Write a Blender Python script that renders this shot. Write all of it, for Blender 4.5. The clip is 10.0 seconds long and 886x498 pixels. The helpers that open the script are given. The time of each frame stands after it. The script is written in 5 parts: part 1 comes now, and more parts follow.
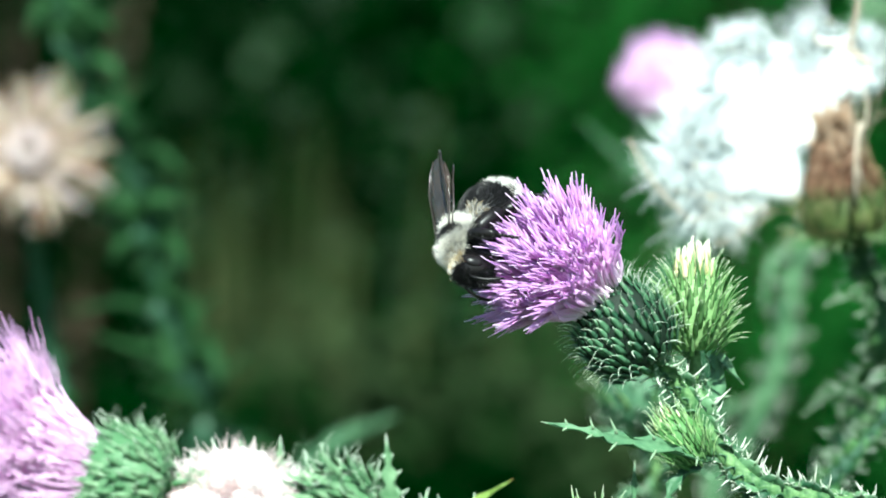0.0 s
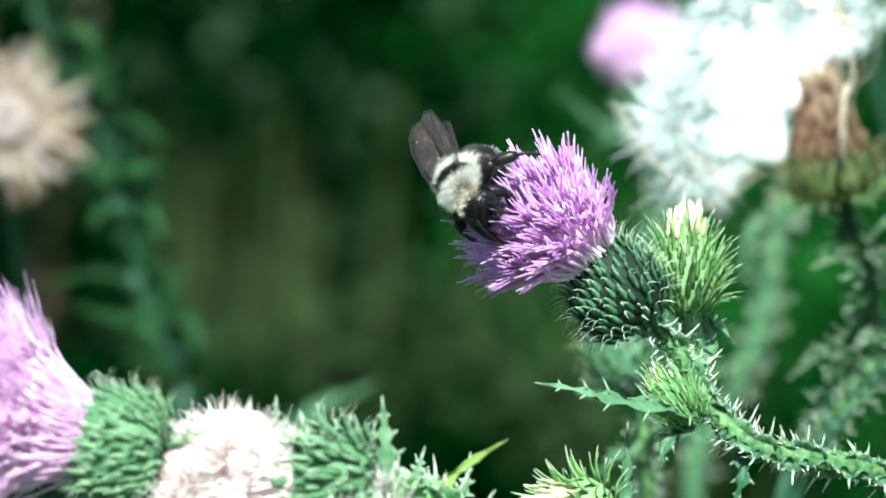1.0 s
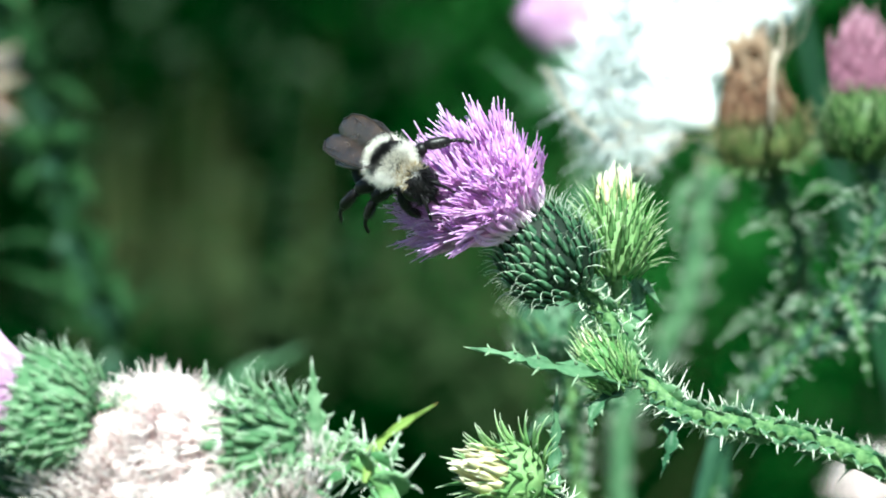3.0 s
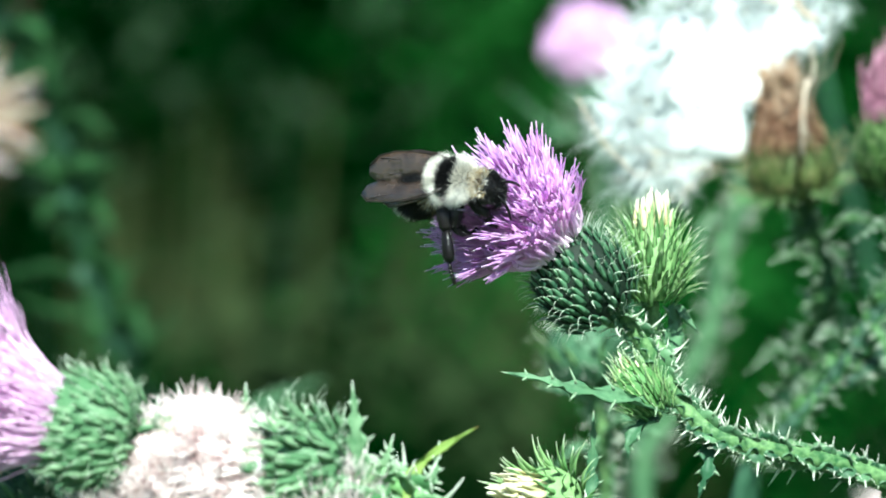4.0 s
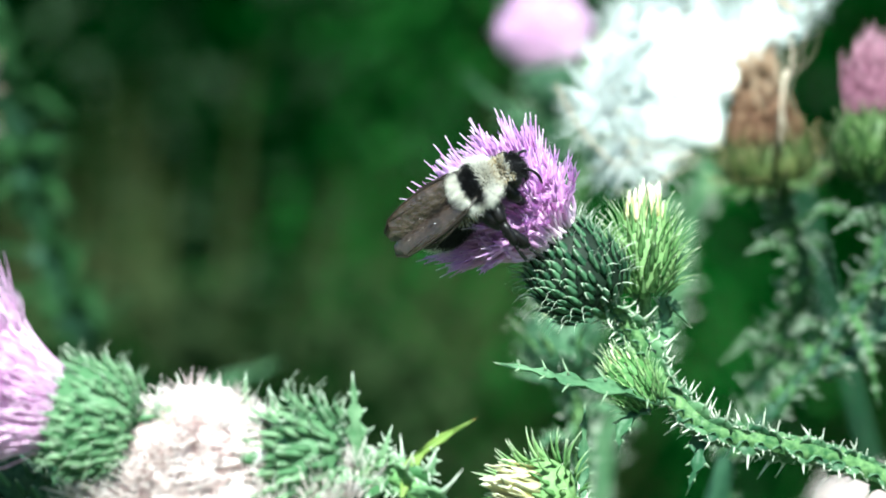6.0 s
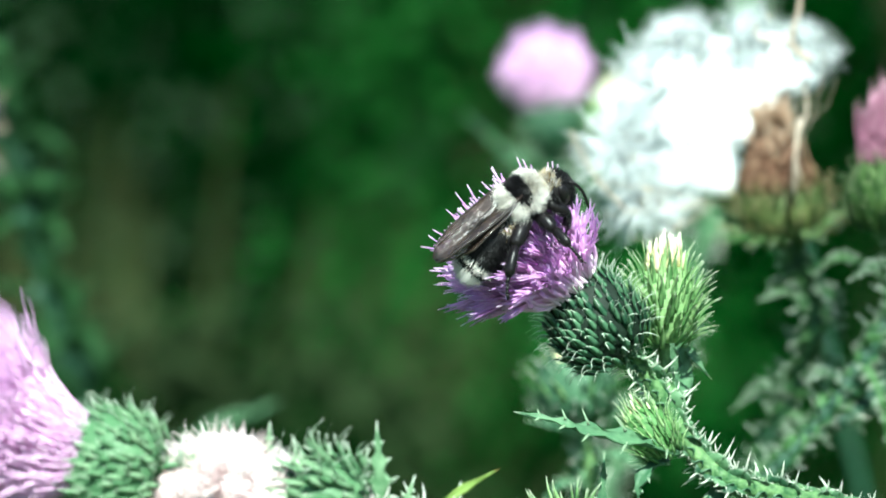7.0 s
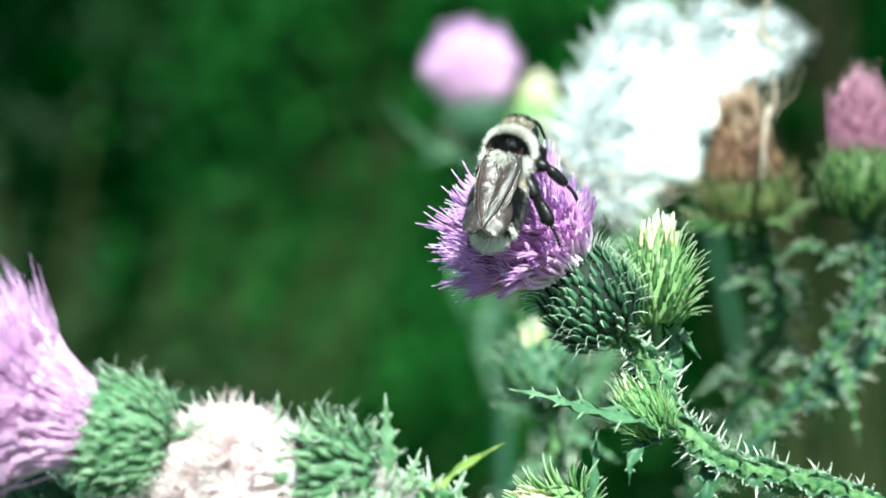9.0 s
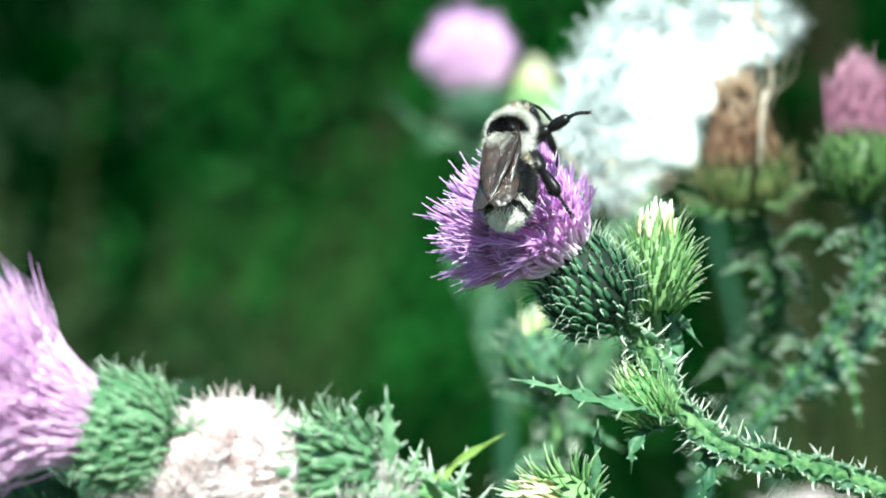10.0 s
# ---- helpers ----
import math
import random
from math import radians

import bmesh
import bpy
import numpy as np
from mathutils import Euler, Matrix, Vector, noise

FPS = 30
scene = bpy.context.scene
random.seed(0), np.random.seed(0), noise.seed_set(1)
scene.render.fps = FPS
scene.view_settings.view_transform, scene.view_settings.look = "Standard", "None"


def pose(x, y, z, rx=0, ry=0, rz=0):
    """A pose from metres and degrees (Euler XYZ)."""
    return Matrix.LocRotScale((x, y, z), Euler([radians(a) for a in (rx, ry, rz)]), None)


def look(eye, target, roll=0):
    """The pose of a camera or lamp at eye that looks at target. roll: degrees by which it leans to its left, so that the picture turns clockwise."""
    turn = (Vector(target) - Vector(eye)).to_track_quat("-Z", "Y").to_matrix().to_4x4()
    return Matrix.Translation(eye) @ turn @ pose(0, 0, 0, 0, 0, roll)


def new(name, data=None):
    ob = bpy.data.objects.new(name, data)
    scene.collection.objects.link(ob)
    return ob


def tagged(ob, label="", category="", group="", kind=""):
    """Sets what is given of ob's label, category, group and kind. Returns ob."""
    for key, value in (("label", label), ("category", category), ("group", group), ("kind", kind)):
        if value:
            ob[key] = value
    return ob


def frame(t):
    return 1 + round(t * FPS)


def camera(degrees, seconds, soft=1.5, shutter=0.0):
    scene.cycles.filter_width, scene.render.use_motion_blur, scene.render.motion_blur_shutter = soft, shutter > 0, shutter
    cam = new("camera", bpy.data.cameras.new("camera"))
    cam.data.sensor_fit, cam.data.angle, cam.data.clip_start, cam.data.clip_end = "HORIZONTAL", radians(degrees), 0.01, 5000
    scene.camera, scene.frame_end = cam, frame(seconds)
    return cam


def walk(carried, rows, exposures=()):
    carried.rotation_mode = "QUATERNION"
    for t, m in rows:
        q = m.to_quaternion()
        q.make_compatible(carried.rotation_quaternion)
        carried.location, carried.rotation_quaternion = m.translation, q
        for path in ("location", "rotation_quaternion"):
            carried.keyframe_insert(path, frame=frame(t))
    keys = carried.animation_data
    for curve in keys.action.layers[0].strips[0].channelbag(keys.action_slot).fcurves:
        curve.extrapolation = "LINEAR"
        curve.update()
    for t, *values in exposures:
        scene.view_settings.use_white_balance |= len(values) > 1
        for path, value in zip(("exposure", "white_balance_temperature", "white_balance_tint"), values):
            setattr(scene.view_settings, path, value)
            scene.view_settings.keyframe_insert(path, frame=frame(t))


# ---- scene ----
cam = camera(8.0, 10.0, soft=1.85)
cam.data.dof.use_dof = True
cam.data.dof.focus_distance = 0.788
cam.data.dof.aperture_fstop = 32.0
# seconds, eye, yaw, pitch, roll
PATH = [
    (0, 0.03315, -0.80000, 1.08228, 4.6360, -5.8775, -1.059),
    (0.5, 0.03069, -0.80000, 1.08520, 4.5977, -6.0232, -1.467),
    (1, 0.02829, -0.80000, 1.07963, 4.2209, -6.0432, -1.323),
    (1.5, 0.02476, -0.80000, 1.07923, 3.6311, -6.0854, -1.130),
    (2, 0.02629, -0.80000, 1.07952, 3.7798, -6.0847, -0.645),
    (2.5, 0.02859, -0.80000, 1.07983, 3.6980, -6.3426, -0.945),
    (2.7, 0.02846, -0.80000, 1.07982, 3.5645, -6.4281, -1.082),
    (4, 0.02145, -0.80000, 1.07680, 3.4301, -5.9531, -0.771),
    (4.5, 0.01783, -0.80000, 1.07771, 3.3144, -6.1210, -1.025),
    (5, 0.01619, -0.80000, 1.07762, 2.5879, -6.4661, -0.665),
    (5.5, 0.01178, -0.80000, 1.07848, 2.4609, -6.2686, -0.304),
    (5.7, 0.01052, -0.80000, 1.07862, 2.5025, -6.2142, -0.410),
    (6.8, 0.00222, -0.80000, 1.08142, 2.0273, -6.2163, 0.519),
    (7, 0.00121, -0.80000, 1.08174, 2.0936, -5.9636, 0.344),
    (7.5, -0.00390, -0.80000, 1.08069, 1.6793, -5.4497, 1.046),
    (8, -0.01040, -0.80000, 1.08012, 1.1682, -5.4968, 1.308),
    (8.5, -0.01687, -0.80000, 1.07730, 0.7289, -5.6560, 1.816),
    (9, -0.02302, -0.80000, 1.07531, 0.2910, -5.7184, 1.212),
    (9.5, -0.02598, -0.80000, 1.07263, 0.1916, -5.7302, 0.197),
    (10, -0.02271, -0.80000, 1.07636, 0.2997, -5.8775, 0.343),
]
walk(cam, [(t, pose(x, y, z, 90 + p, 0, a) @ pose(0, 0, 0, 0, 0, r)) for t, x, y, z, a, p, r in PATH],
     exposures=[(0.0, 1.34, 5900, -9.0), (10.0, 1.34, 5900, -9.0)])

# ---- light ----
SUN = Vector((0.10, -0.64, 0.76)).normalized()
world = bpy.data.worlds.new("sky")
world.use_nodes = True
scene.world = world
wn = world.node_tree.nodes
sky = wn.new("ShaderNodeTexSky")
sky.sky_type = "NISHITA"
sky.sun_disc = False
sky.sun_elevation = math.asin(SUN.z)
sky.sun_rotation = math.atan2(SUN.x, SUN.y)
wn["Background"].inputs[1].default_value = 0.06
world.node_tree.links.new(sky.outputs[0], wn["Background"].inputs[0])
sun = new("sun", bpy.data.lights.new("sun", "SUN"))
sun.data.energy = 5.0
sun.data.angle = radians(0.5)
sun.data.color = (1.0, 0.96, 0.90)
sun.matrix_basis = look(SUN * 20, (0, 0, 0))


# ---- materials ----
def material(name, low, high, grain=900.0, rough=0.55, through_light=0.0, tip=None, tip_at=(0.6, 1.0), bump=0.25, vary=0.25,
             spec=0.3, alpha=1.0, tip2=None, ior=1.5):
    """Two tones mixed by coarse and fine noise and by each piece's random number; tip: a tone towards the end of a blade."""
    m = bpy.data.materials.new(name)
    m.use_nodes = True
    n, l = m.node_tree.nodes, m.node_tree.links
    b = n["Principled BSDF"]
    co = n.new("ShaderNodeTexCoord")
    fine, coarse = n.new("ShaderNodeTexNoise"), n.new("ShaderNodeTexNoise")
    fine.inputs["Scale"].default_value, coarse.inputs["Scale"].default_value = grain, grain * 0.21
    fine.inputs["Detail"].default_value = 4
    info = n.new("ShaderNodeObjectInfo")
    for x in (fine, coarse):
        l.new(co.outputs["Object"], x.inputs["Vector"])

    def calc(op, a, c):
        x = n.new("ShaderNodeMath")
        x.operation = op
        for i, v in enumerate((a, c)):
            if isinstance(v, (int, float)):
                x.inputs[i].default_value = v
            else:
                l.new(v, x.inputs[i])
        return x.outputs[0]

    def mixed(f, a, c):
        x = n.new("ShaderNodeMix")
        x.data_type = "RGBA"
        l.new(f, x.inputs[0])
        for i, v in ((6, a), (7, c)):
            if isinstance(v, tuple):
                x.inputs[i].default_value = (*v, 1)
            else:
                l.new(v, x.inputs[i])
        return x.outputs[2]

    f = calc("ADD", calc("MULTIPLY", fine.outputs[0], 0.6), calc("MULTIPLY", coarse.outputs[0], 0.6))
    f = calc("ADD", calc("SUBTRACT", f, 0.25 + vary / 2), calc("MULTIPLY", info.outputs["Random"], vary))
    span = n.new("ShaderNodeMapRange")
    l.new(f, span.inputs[0])
    span.inputs[1].default_value, span.inputs[2].default_value = 0.15, 0.65
    colour = mixed(span.outputs[0], low, high)
    if tip:
        along = n.new("ShaderNodeAttribute")
        along.attribute_name = "along"
        run = n.new("ShaderNodeMapRange")
        run.inputs[1].default_value, run.inputs[2].default_value = tip_at
        l.new(along.outputs["Fac"], run.inputs[0])
        colour = mixed(run.outputs[0], colour, tip)
        if tip2:
            run2 = n.new("ShaderNodeMapRange")
            run2.inputs[1].default_value, run2.inputs[2].default_value = tip2[1]
            l.new(along.outputs["Fac"], run2.inputs[0])
            colour = mixed(run2.outputs[0], colour, tip2[0])
    l.new(colour, b.inputs["Base Color"])
    b.inputs["Roughness"].default_value = rough
    b.inputs["Specular IOR Level"].default_value = spec
    b.inputs["Alpha"].default_value = alpha
    b.inputs["IOR"].default_value = ior
    if bump:
        bp = n.new("ShaderNodeBump")
        bp.inputs["Strength"].default_value = bump
        bp.inputs["Distance"].default_value = 0.3 / grain
        l.new(fine.outputs[0], bp.inputs["Height"])
        l.new(bp.outputs[0], b.inputs["Normal"])
    if through_light:
        tr, mx = n.new("ShaderNodeBsdfTranslucent"), n.new("ShaderNodeMixShader")
        mx.inputs[0].default_value = through_light
        l.new(colour, tr.inputs[0])
        l.new(b.outputs[0], mx.inputs[1])
        l.new(tr.outputs[0], mx.inputs[2])
        l.new(mx.outputs[0], n["Material Output"].inputs[0])
    return m


FLORET = material("lilac_floret", (0.83, 0.48, 0.83), (0.95, 0.72, 0.94), 700, 0.5, 0.55, (0.76, 0.45, 0.84), (0.82, 0.98), 0.1, 0.6, tip2=((0.95, 0.82, 0.92), (0.50, 0.12)))
STYLE = material("violet_style", (0.58, 0.27, 0.70), (0.80, 0.52, 0.88), 900, 0.5, 0.3, (0.93, 0.78, 0.94), (0.97, 1.0))
FLORET_PINK = material("pink_floret", (0.88, 0.55, 0.84), (0.95, 0.72, 0.92), 700, 0.55, 0.22, (0.72, 0.42, 0.76), (0.84, 1.0), 0.1, 0.4)
FLORET_RED = material("rose_floret", (0.34, 0.13, 0.22), (0.50, 0.24, 0.34), 700, 0.6, 0.25, (0.62, 0.37, 0.46), (0.88, 1.0), 0.1, 0.25)
BRACT = material("bract_green", (0.020, 0.066, 0.034), (0.105, 0.22, 0.115), 1100, 0.5, 0.15, (0.70, 0.78, 0.64), (0.50, 0.84), 0.3, 0.5)
BRACT_PALE = material("young_bract_green", (0.10, 0.24, 0.07), (0.33, 0.50, 0.21), 1100, 0.55, 0.2, (0.62, 0.70, 0.50), (0.72, 1.0), 0.3, 0.6)
# near-black green puts the shade between the bracts into the cup's colour
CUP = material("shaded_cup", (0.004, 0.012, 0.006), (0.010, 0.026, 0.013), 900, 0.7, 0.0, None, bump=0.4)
BRACT_MID = material("cup_bract_green", (0.016, 0.050, 0.010), (0.075, 0.135, 0.036), 1100, 0.55, 0.15, (0.34, 0.40, 0.22), (0.75, 1.0), 0.3, 0.5)
# bract green again, lightened: full sunlight is put into the colour
BRACT_NEAR = material("sunny_bract_green", (0.10, 0.22, 0.10), (0.32, 0.48, 0.28), 900, 0.55, 0.25, (0.74, 0.83, 0.68), (0.55, 0.95), 0.3, 0.5)
BRACT_DRY = material("drying_bract", (0.026, 0.058, 0.014), (0.13, 0.155, 0.048), 900, 0.65, 0.15, (0.46, 0.36, 0.20), (0.6, 1.0), 0.3, 0.6)
STEM = material("stem_green", (0.030, 0.095, 0.030), (0.30, 0.48, 0.20), 1000, 0.45, 0.0, None, bump=0.9)
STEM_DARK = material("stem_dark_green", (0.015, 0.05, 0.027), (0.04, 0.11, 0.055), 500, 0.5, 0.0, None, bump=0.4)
LOBE_MID = material("dark_spiny_wing", (0.020, 0.064, 0.018), (0.084, 0.19, 0.062), 800, 0.5, 0.15, (0.58, 0.66, 0.54), (0.58, 0.9), 0.3, 0.5)
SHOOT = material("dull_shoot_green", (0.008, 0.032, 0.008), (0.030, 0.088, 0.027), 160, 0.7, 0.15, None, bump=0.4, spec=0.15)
LOBE = material("spiny_wing_green", (0.026, 0.085, 0.040), (0.15, 0.29, 0.14), 800, 0.5, 0.2, (0.84, 0.88, 0.74), (0.50, 0.8), 0.3, 0.5)
# brighter copies of the wing and stem greens, with sunlight painted in
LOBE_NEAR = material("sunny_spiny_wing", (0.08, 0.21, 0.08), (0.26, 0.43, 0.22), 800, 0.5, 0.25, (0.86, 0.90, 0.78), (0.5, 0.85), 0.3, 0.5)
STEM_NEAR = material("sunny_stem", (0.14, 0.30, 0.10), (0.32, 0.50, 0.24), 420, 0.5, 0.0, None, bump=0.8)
LEAF = material("thistle_leaf_green", (0.038, 0.115, 0.055), (0.14, 0.27, 0.135), 900, 0.5, 0.2, (0.50, 0.62, 0.42), (0.66, 0.98), 0.5, 0.3)
LEAF_YELLOW = material("yellowing_leaf", (0.16, 0.28, 0.05), (0.28, 0.40, 0.10), 600, 0.5, 0.3, (0.45, 0.26, 0.10), (0.75, 1.0), 0.3, 0.3)
CREAM = material("cream_bud_tip", (0.78, 0.74, 0.40), (0.88, 0.85, 0.56), 900, 0.6, 0.25, (0.92, 0.90, 0.72), (0.6, 1.0), 0.1, 0.3)
PAPPUS = material("white_pappus", (0.93, 0.97, 0.97), (0.97, 0.98, 0.98), 900, 0.6, 0.45, None, bump=0.0, vary=0.1)
FELT = material("felted_pappus", (0.94, 0.97, 0.97), (0.98, 0.98, 0.98), 900, 0.7, 0.12, None, bump=0.3, vary=0.1)
WILTED = material("wilted_floret", (0.84, 0.68, 0.68), (0.97, 0.94, 0.93), 260, 0.65, 0.35, (0.93, 0.83, 0.81), (0.85, 1.0), 0.1, 0.3)
BROWN = material("withered_brown", (0.15, 0.070, 0.040), (0.40, 0.235, 0.155), 500, 0.7, 0.2, (0.50, 0.34, 0.22), (0.75, 1.0), 0.3, 0.7)
STRAW = material("dry_straw", (0.46, 0.36, 0.27), (0.66, 0.56, 0.46), 600, 0.65, 0.25, None, bump=0.2)
SEED = material("seed_straw", (0.50, 0.42, 0.30), (0.66, 0.57, 0.44), 900, 0.5)
FUR_PALE = material("pale_fur", (0.72, 0.69, 0.62), (0.93, 0.91, 0.87), 700, 0.7, 0.15, None, bump=0.0, vary=0.2)
FUR_TAN = material("tan_fur", (0.42, 0.31, 0.15), (0.60, 0.47, 0.26), 700, 0.7, 0.2, None, bump=0.0)
FUR_BLACK = material("black_fur", (0.006, 0.006, 0.007), (0.014, 0.013, 0.013), 700, 0.45, 0.0, None, bump=0.0)
CHITIN = material("black_chitin", (0.005, 0.004, 0.005), (0.012, 0.010, 0.010), 900, 0.38, 0.0, None, bump=0.3, spec=0.3)
WING = material("smoky_wing", (0.004, 0.003, 0.003), (0.085, 0.056, 0.040), 1500, 0.22, 0.0, None, bump=1.8, spec=0.9, alpha=0.72, ior=1.65)
VEIN = material("wing_vein", (0.015, 0.010, 0.008), (0.05, 0.035, 0.028), 900, 0.3, 0.0, None, bump=0.0, spec=0.8)
# plain shrub leaf, then a bright and a near-black copy with light and shade as colour
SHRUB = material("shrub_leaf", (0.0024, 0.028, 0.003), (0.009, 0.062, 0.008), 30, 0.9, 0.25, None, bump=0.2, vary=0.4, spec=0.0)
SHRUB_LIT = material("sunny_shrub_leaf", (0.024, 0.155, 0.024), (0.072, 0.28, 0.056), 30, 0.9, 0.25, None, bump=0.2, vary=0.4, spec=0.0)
SHRUB_SHADED = material("shaded_shrub_leaf", (0.0003, 0.0092, 0.0008), (0.0012, 0.0200, 0.0022), 30, 0.9, 0.2, None, bump=0.2, vary=0.4, spec=0.0)
DRY_LEAF = material("dry_olive_leaf", (0.020, 0.038, 0.014), (0.046, 0.070, 0.030), 30, 0.9, 0.2, None, bump=0.2, vary=0.3, spec=0.0)
DRY_GRASS = material("dry_grass", (0.034, 0.052, 0.019), (0.080, 0.095, 0.040), 20, 0.9, 0.2, None, bump=0.2, spec=0.0)
BARK = material("bark", (0.05, 0.035, 0.022), (0.11, 0.08, 0.05), 40, 0.8, 0.0, None, bump=0.5)
GROUND = material("grassy_soil", (0.012, 0.035, 0.008), (0.035, 0.07, 0.02), 14, 0.85, 0.0, None, bump=0.6)


# ---- mesh tools ----
def mesh_of(name, bm, mats):
    me = bpy.data.meshes.new(name)
    bm.to_mesh(me)
    bm.free()
    for m in mats if isinstance(mats, (list, tuple)) else [mats]:
        me.materials.append(m)
    for p in me.polygons:
        p.use_smooth = True
    return me


def piece(name, me, parent, m, label=""):
    ob = new(name, me)
    ob.parent = parent
    ob.matrix_basis = m
    return tagged(ob, label) if label else ob


def part(name, bm, mats, parent, label="", m=None):
    return piece(name, mesh_of(name, bm, mats), parent, m or Matrix.Identity(4), label)


def joined(name, items, parent, label=""):
    """One mesh out of many posed copies of small meshes with the same materials."""
    seen, verts, faces, slots, along, off = {}, [], [], [], [], 0
    for me, m in items:
        if me.name not in seen:
            a = me.attributes.get("along")
            seen[me.name] = (np.array([v.co[:] for v in me.vertices]), [tuple(p.vertices) for p in me.polygons],
                             [p.material_index for p in me.polygons], [d.value for d in a.data] if a else [0.0] * len(me.vertices))
        co, fs, sl, al = seen[me.name]
        q = np.array(m)
        verts.append(co @ q[:3, :3].T + q[:3, 3])
        faces += [tuple(i + off for i in f) for f in fs]
        slots += sl
        along += al
        off += len(co)
    out = bpy.data.meshes.new(name)
    out.from_pydata(np.concatenate(verts).tolist(), [], faces)
    for m in items[0][0].materials:
        out.materials.append(m)
    out.polygons.foreach_set("material_index", slots)
    out.attributes.new("along", "FLOAT", "POINT").data.foreach_set("value", along)
    return tagged(piece(name, out, parent, Matrix.Identity(4), label), kind="stuff")


def begin():
    bm = bmesh.new()
    return bm, bm.verts.layers.float.new("along")


def frames_along(pts):
    pts = [Vector(p) for p in pts]
    tans = [(pts[min(i + 1, len(pts) - 1)] - pts[max(i - 1, 0)]).normalized() for i in range(len(pts))]
    side = tans[0].orthogonal().normalized()
    out = []
    for p, t in zip(pts, tans):
        side = (side - t * side.dot(t)).normalized()
        out.append((p, t, side, t.cross(side)))
    return out


def tube(bm, lay, pts, radii, sides=6, slot=0, flat=1.0):
    rings = []
    fr = frames_along(pts)
    for i, (p, t, a, b) in enumerate(fr):
        r = radii[i] if isinstance(radii, (list, tuple)) else radii
        ring = []
        for k in range(sides):
            w = 2 * math.pi * k / sides
            v = bm.verts.new(p + a * (r * math.cos(w)) + b * (r * flat * math.sin(w)))
            v[lay] = i / (len(fr) - 1)
            ring.append(v)
        rings.append(ring)
    for r0, r1 in zip(rings, rings[1:]):
        for k in range(sides):
            f = bm.faces.new((r0[k], r0[(k + 1) % sides], r1[(k + 1) % sides], r1[k]))
            f.material_index = slot
    for ring in (rings[0][::-1], rings[-1]):
        bm.faces.new(ring).material_index = slot


def spline(pts, n):
    """n + 1 points on a smooth curve through pts that does not overshoot (centripetal)."""
    p = [Vector(q) for q in pts]
    p = [2 * p[0] - p[1], *p, 2 * p[-1] - p[-2]]
    out = []
    for i in range(n + 1):
        u = i / n * (len(p) - 3)
        k = min(int(u), len(p) - 4)
        u -= k
        a, b, c, d = p[k:k + 4]
        t1 = max(1e-9, (b - a).length ** 0.5)
        t2 = t1 + max(1e-9, (c - b).length ** 0.5)
        t3 = t2 + max(1e-9, (d - c).length ** 0.5)
        t = t1 + (t2 - t1) * u
        a1 = a.lerp(b, t / t1)
        a2 = b.lerp(c, (t - t1) / (t2 - t1))
        a3 = c.lerp(d, (t - t2) / (t3 - t2))
        b1 = a1.lerp(a2, t / t2)
        b2 = a2.lerp(a3, (t - t1) / (t3 - t1))
        out.append(b1.lerp(b2, (t - t1) / (t2 - t1)))
    return out


def aligned(at, z, x):
    """A pose at a place with its z axis along z and its x axis near x."""
    z = Vector(z).normalized()
    x = Vector(x)
    x = (x - z * x.dot(z)).normalized()
    return Matrix.Translation(at) @ Matrix((x, z.cross(x), z)).transposed().to_4x4()


# ---- parts of a thistle ----
MM = 0.001


def floret_mesh(length, bend, thick=0.32, lobes=5, seed=0, mats=(FLORET, STYLE), flare=0.75, wave=0.0):
    rnd = random.Random(seed)
    bm, lay = begin()
    L = length * MM
    way = lambda s: Vector((bend * s * s * L + 0.025 * L * math.sin(5 * s + 2.1 * seed), 0.07 * L * (math.sin(3.4 * s + seed) - math.sin(seed)), s * L))
    cut = 0.66
    tube(bm, lay, [way(cut * s) for s in (0, 0.4, 0.75, 1)], [thick * MM * k for k in (0.7, 0.8, 0.95, 1.15)], 5)
    for k in range(lobes):
        a = 2 * math.pi * k / lobes + rnd.uniform(-0.3, 0.3)
        out = Vector((math.cos(a), math.sin(a), 0)) * flare * MM
        base = way(cut)
        end = way(rnd.uniform(0.9, 1.03)) + out * rnd.uniform(0.7, 1.5)
        mid = (base + end) / 2 + out * rnd.uniform(0.2, 0.7)
        if wave:
            end += Vector((rnd.uniform(-1, 1), rnd.uniform(-1, 1), rnd.uniform(-0.8, 0.6))) * wave * MM
        tube(bm, lay, [base + out * 0.12, mid, end], [thick * MM * 0.46, thick * MM * 0.48, thick * MM * 0.2], 3)
    curl = Vector((rnd.uniform(-1, 1), rnd.uniform(-1, 1), 0)) * wave * 0.8 * MM
    tube(bm, lay, [way(cut * 0.95), way(0.95) + curl * 0.3, way(1.10) + curl], [thick * MM * 0.4, thick * MM * 0.35, thick * MM * (0.18 if wave else 0.12)], 4, 1)
    for v in bm.verts:
        v[lay] = min(1.0, max(0.0, v.co.z / L))
    return mesh_of("floret", bm, mats)


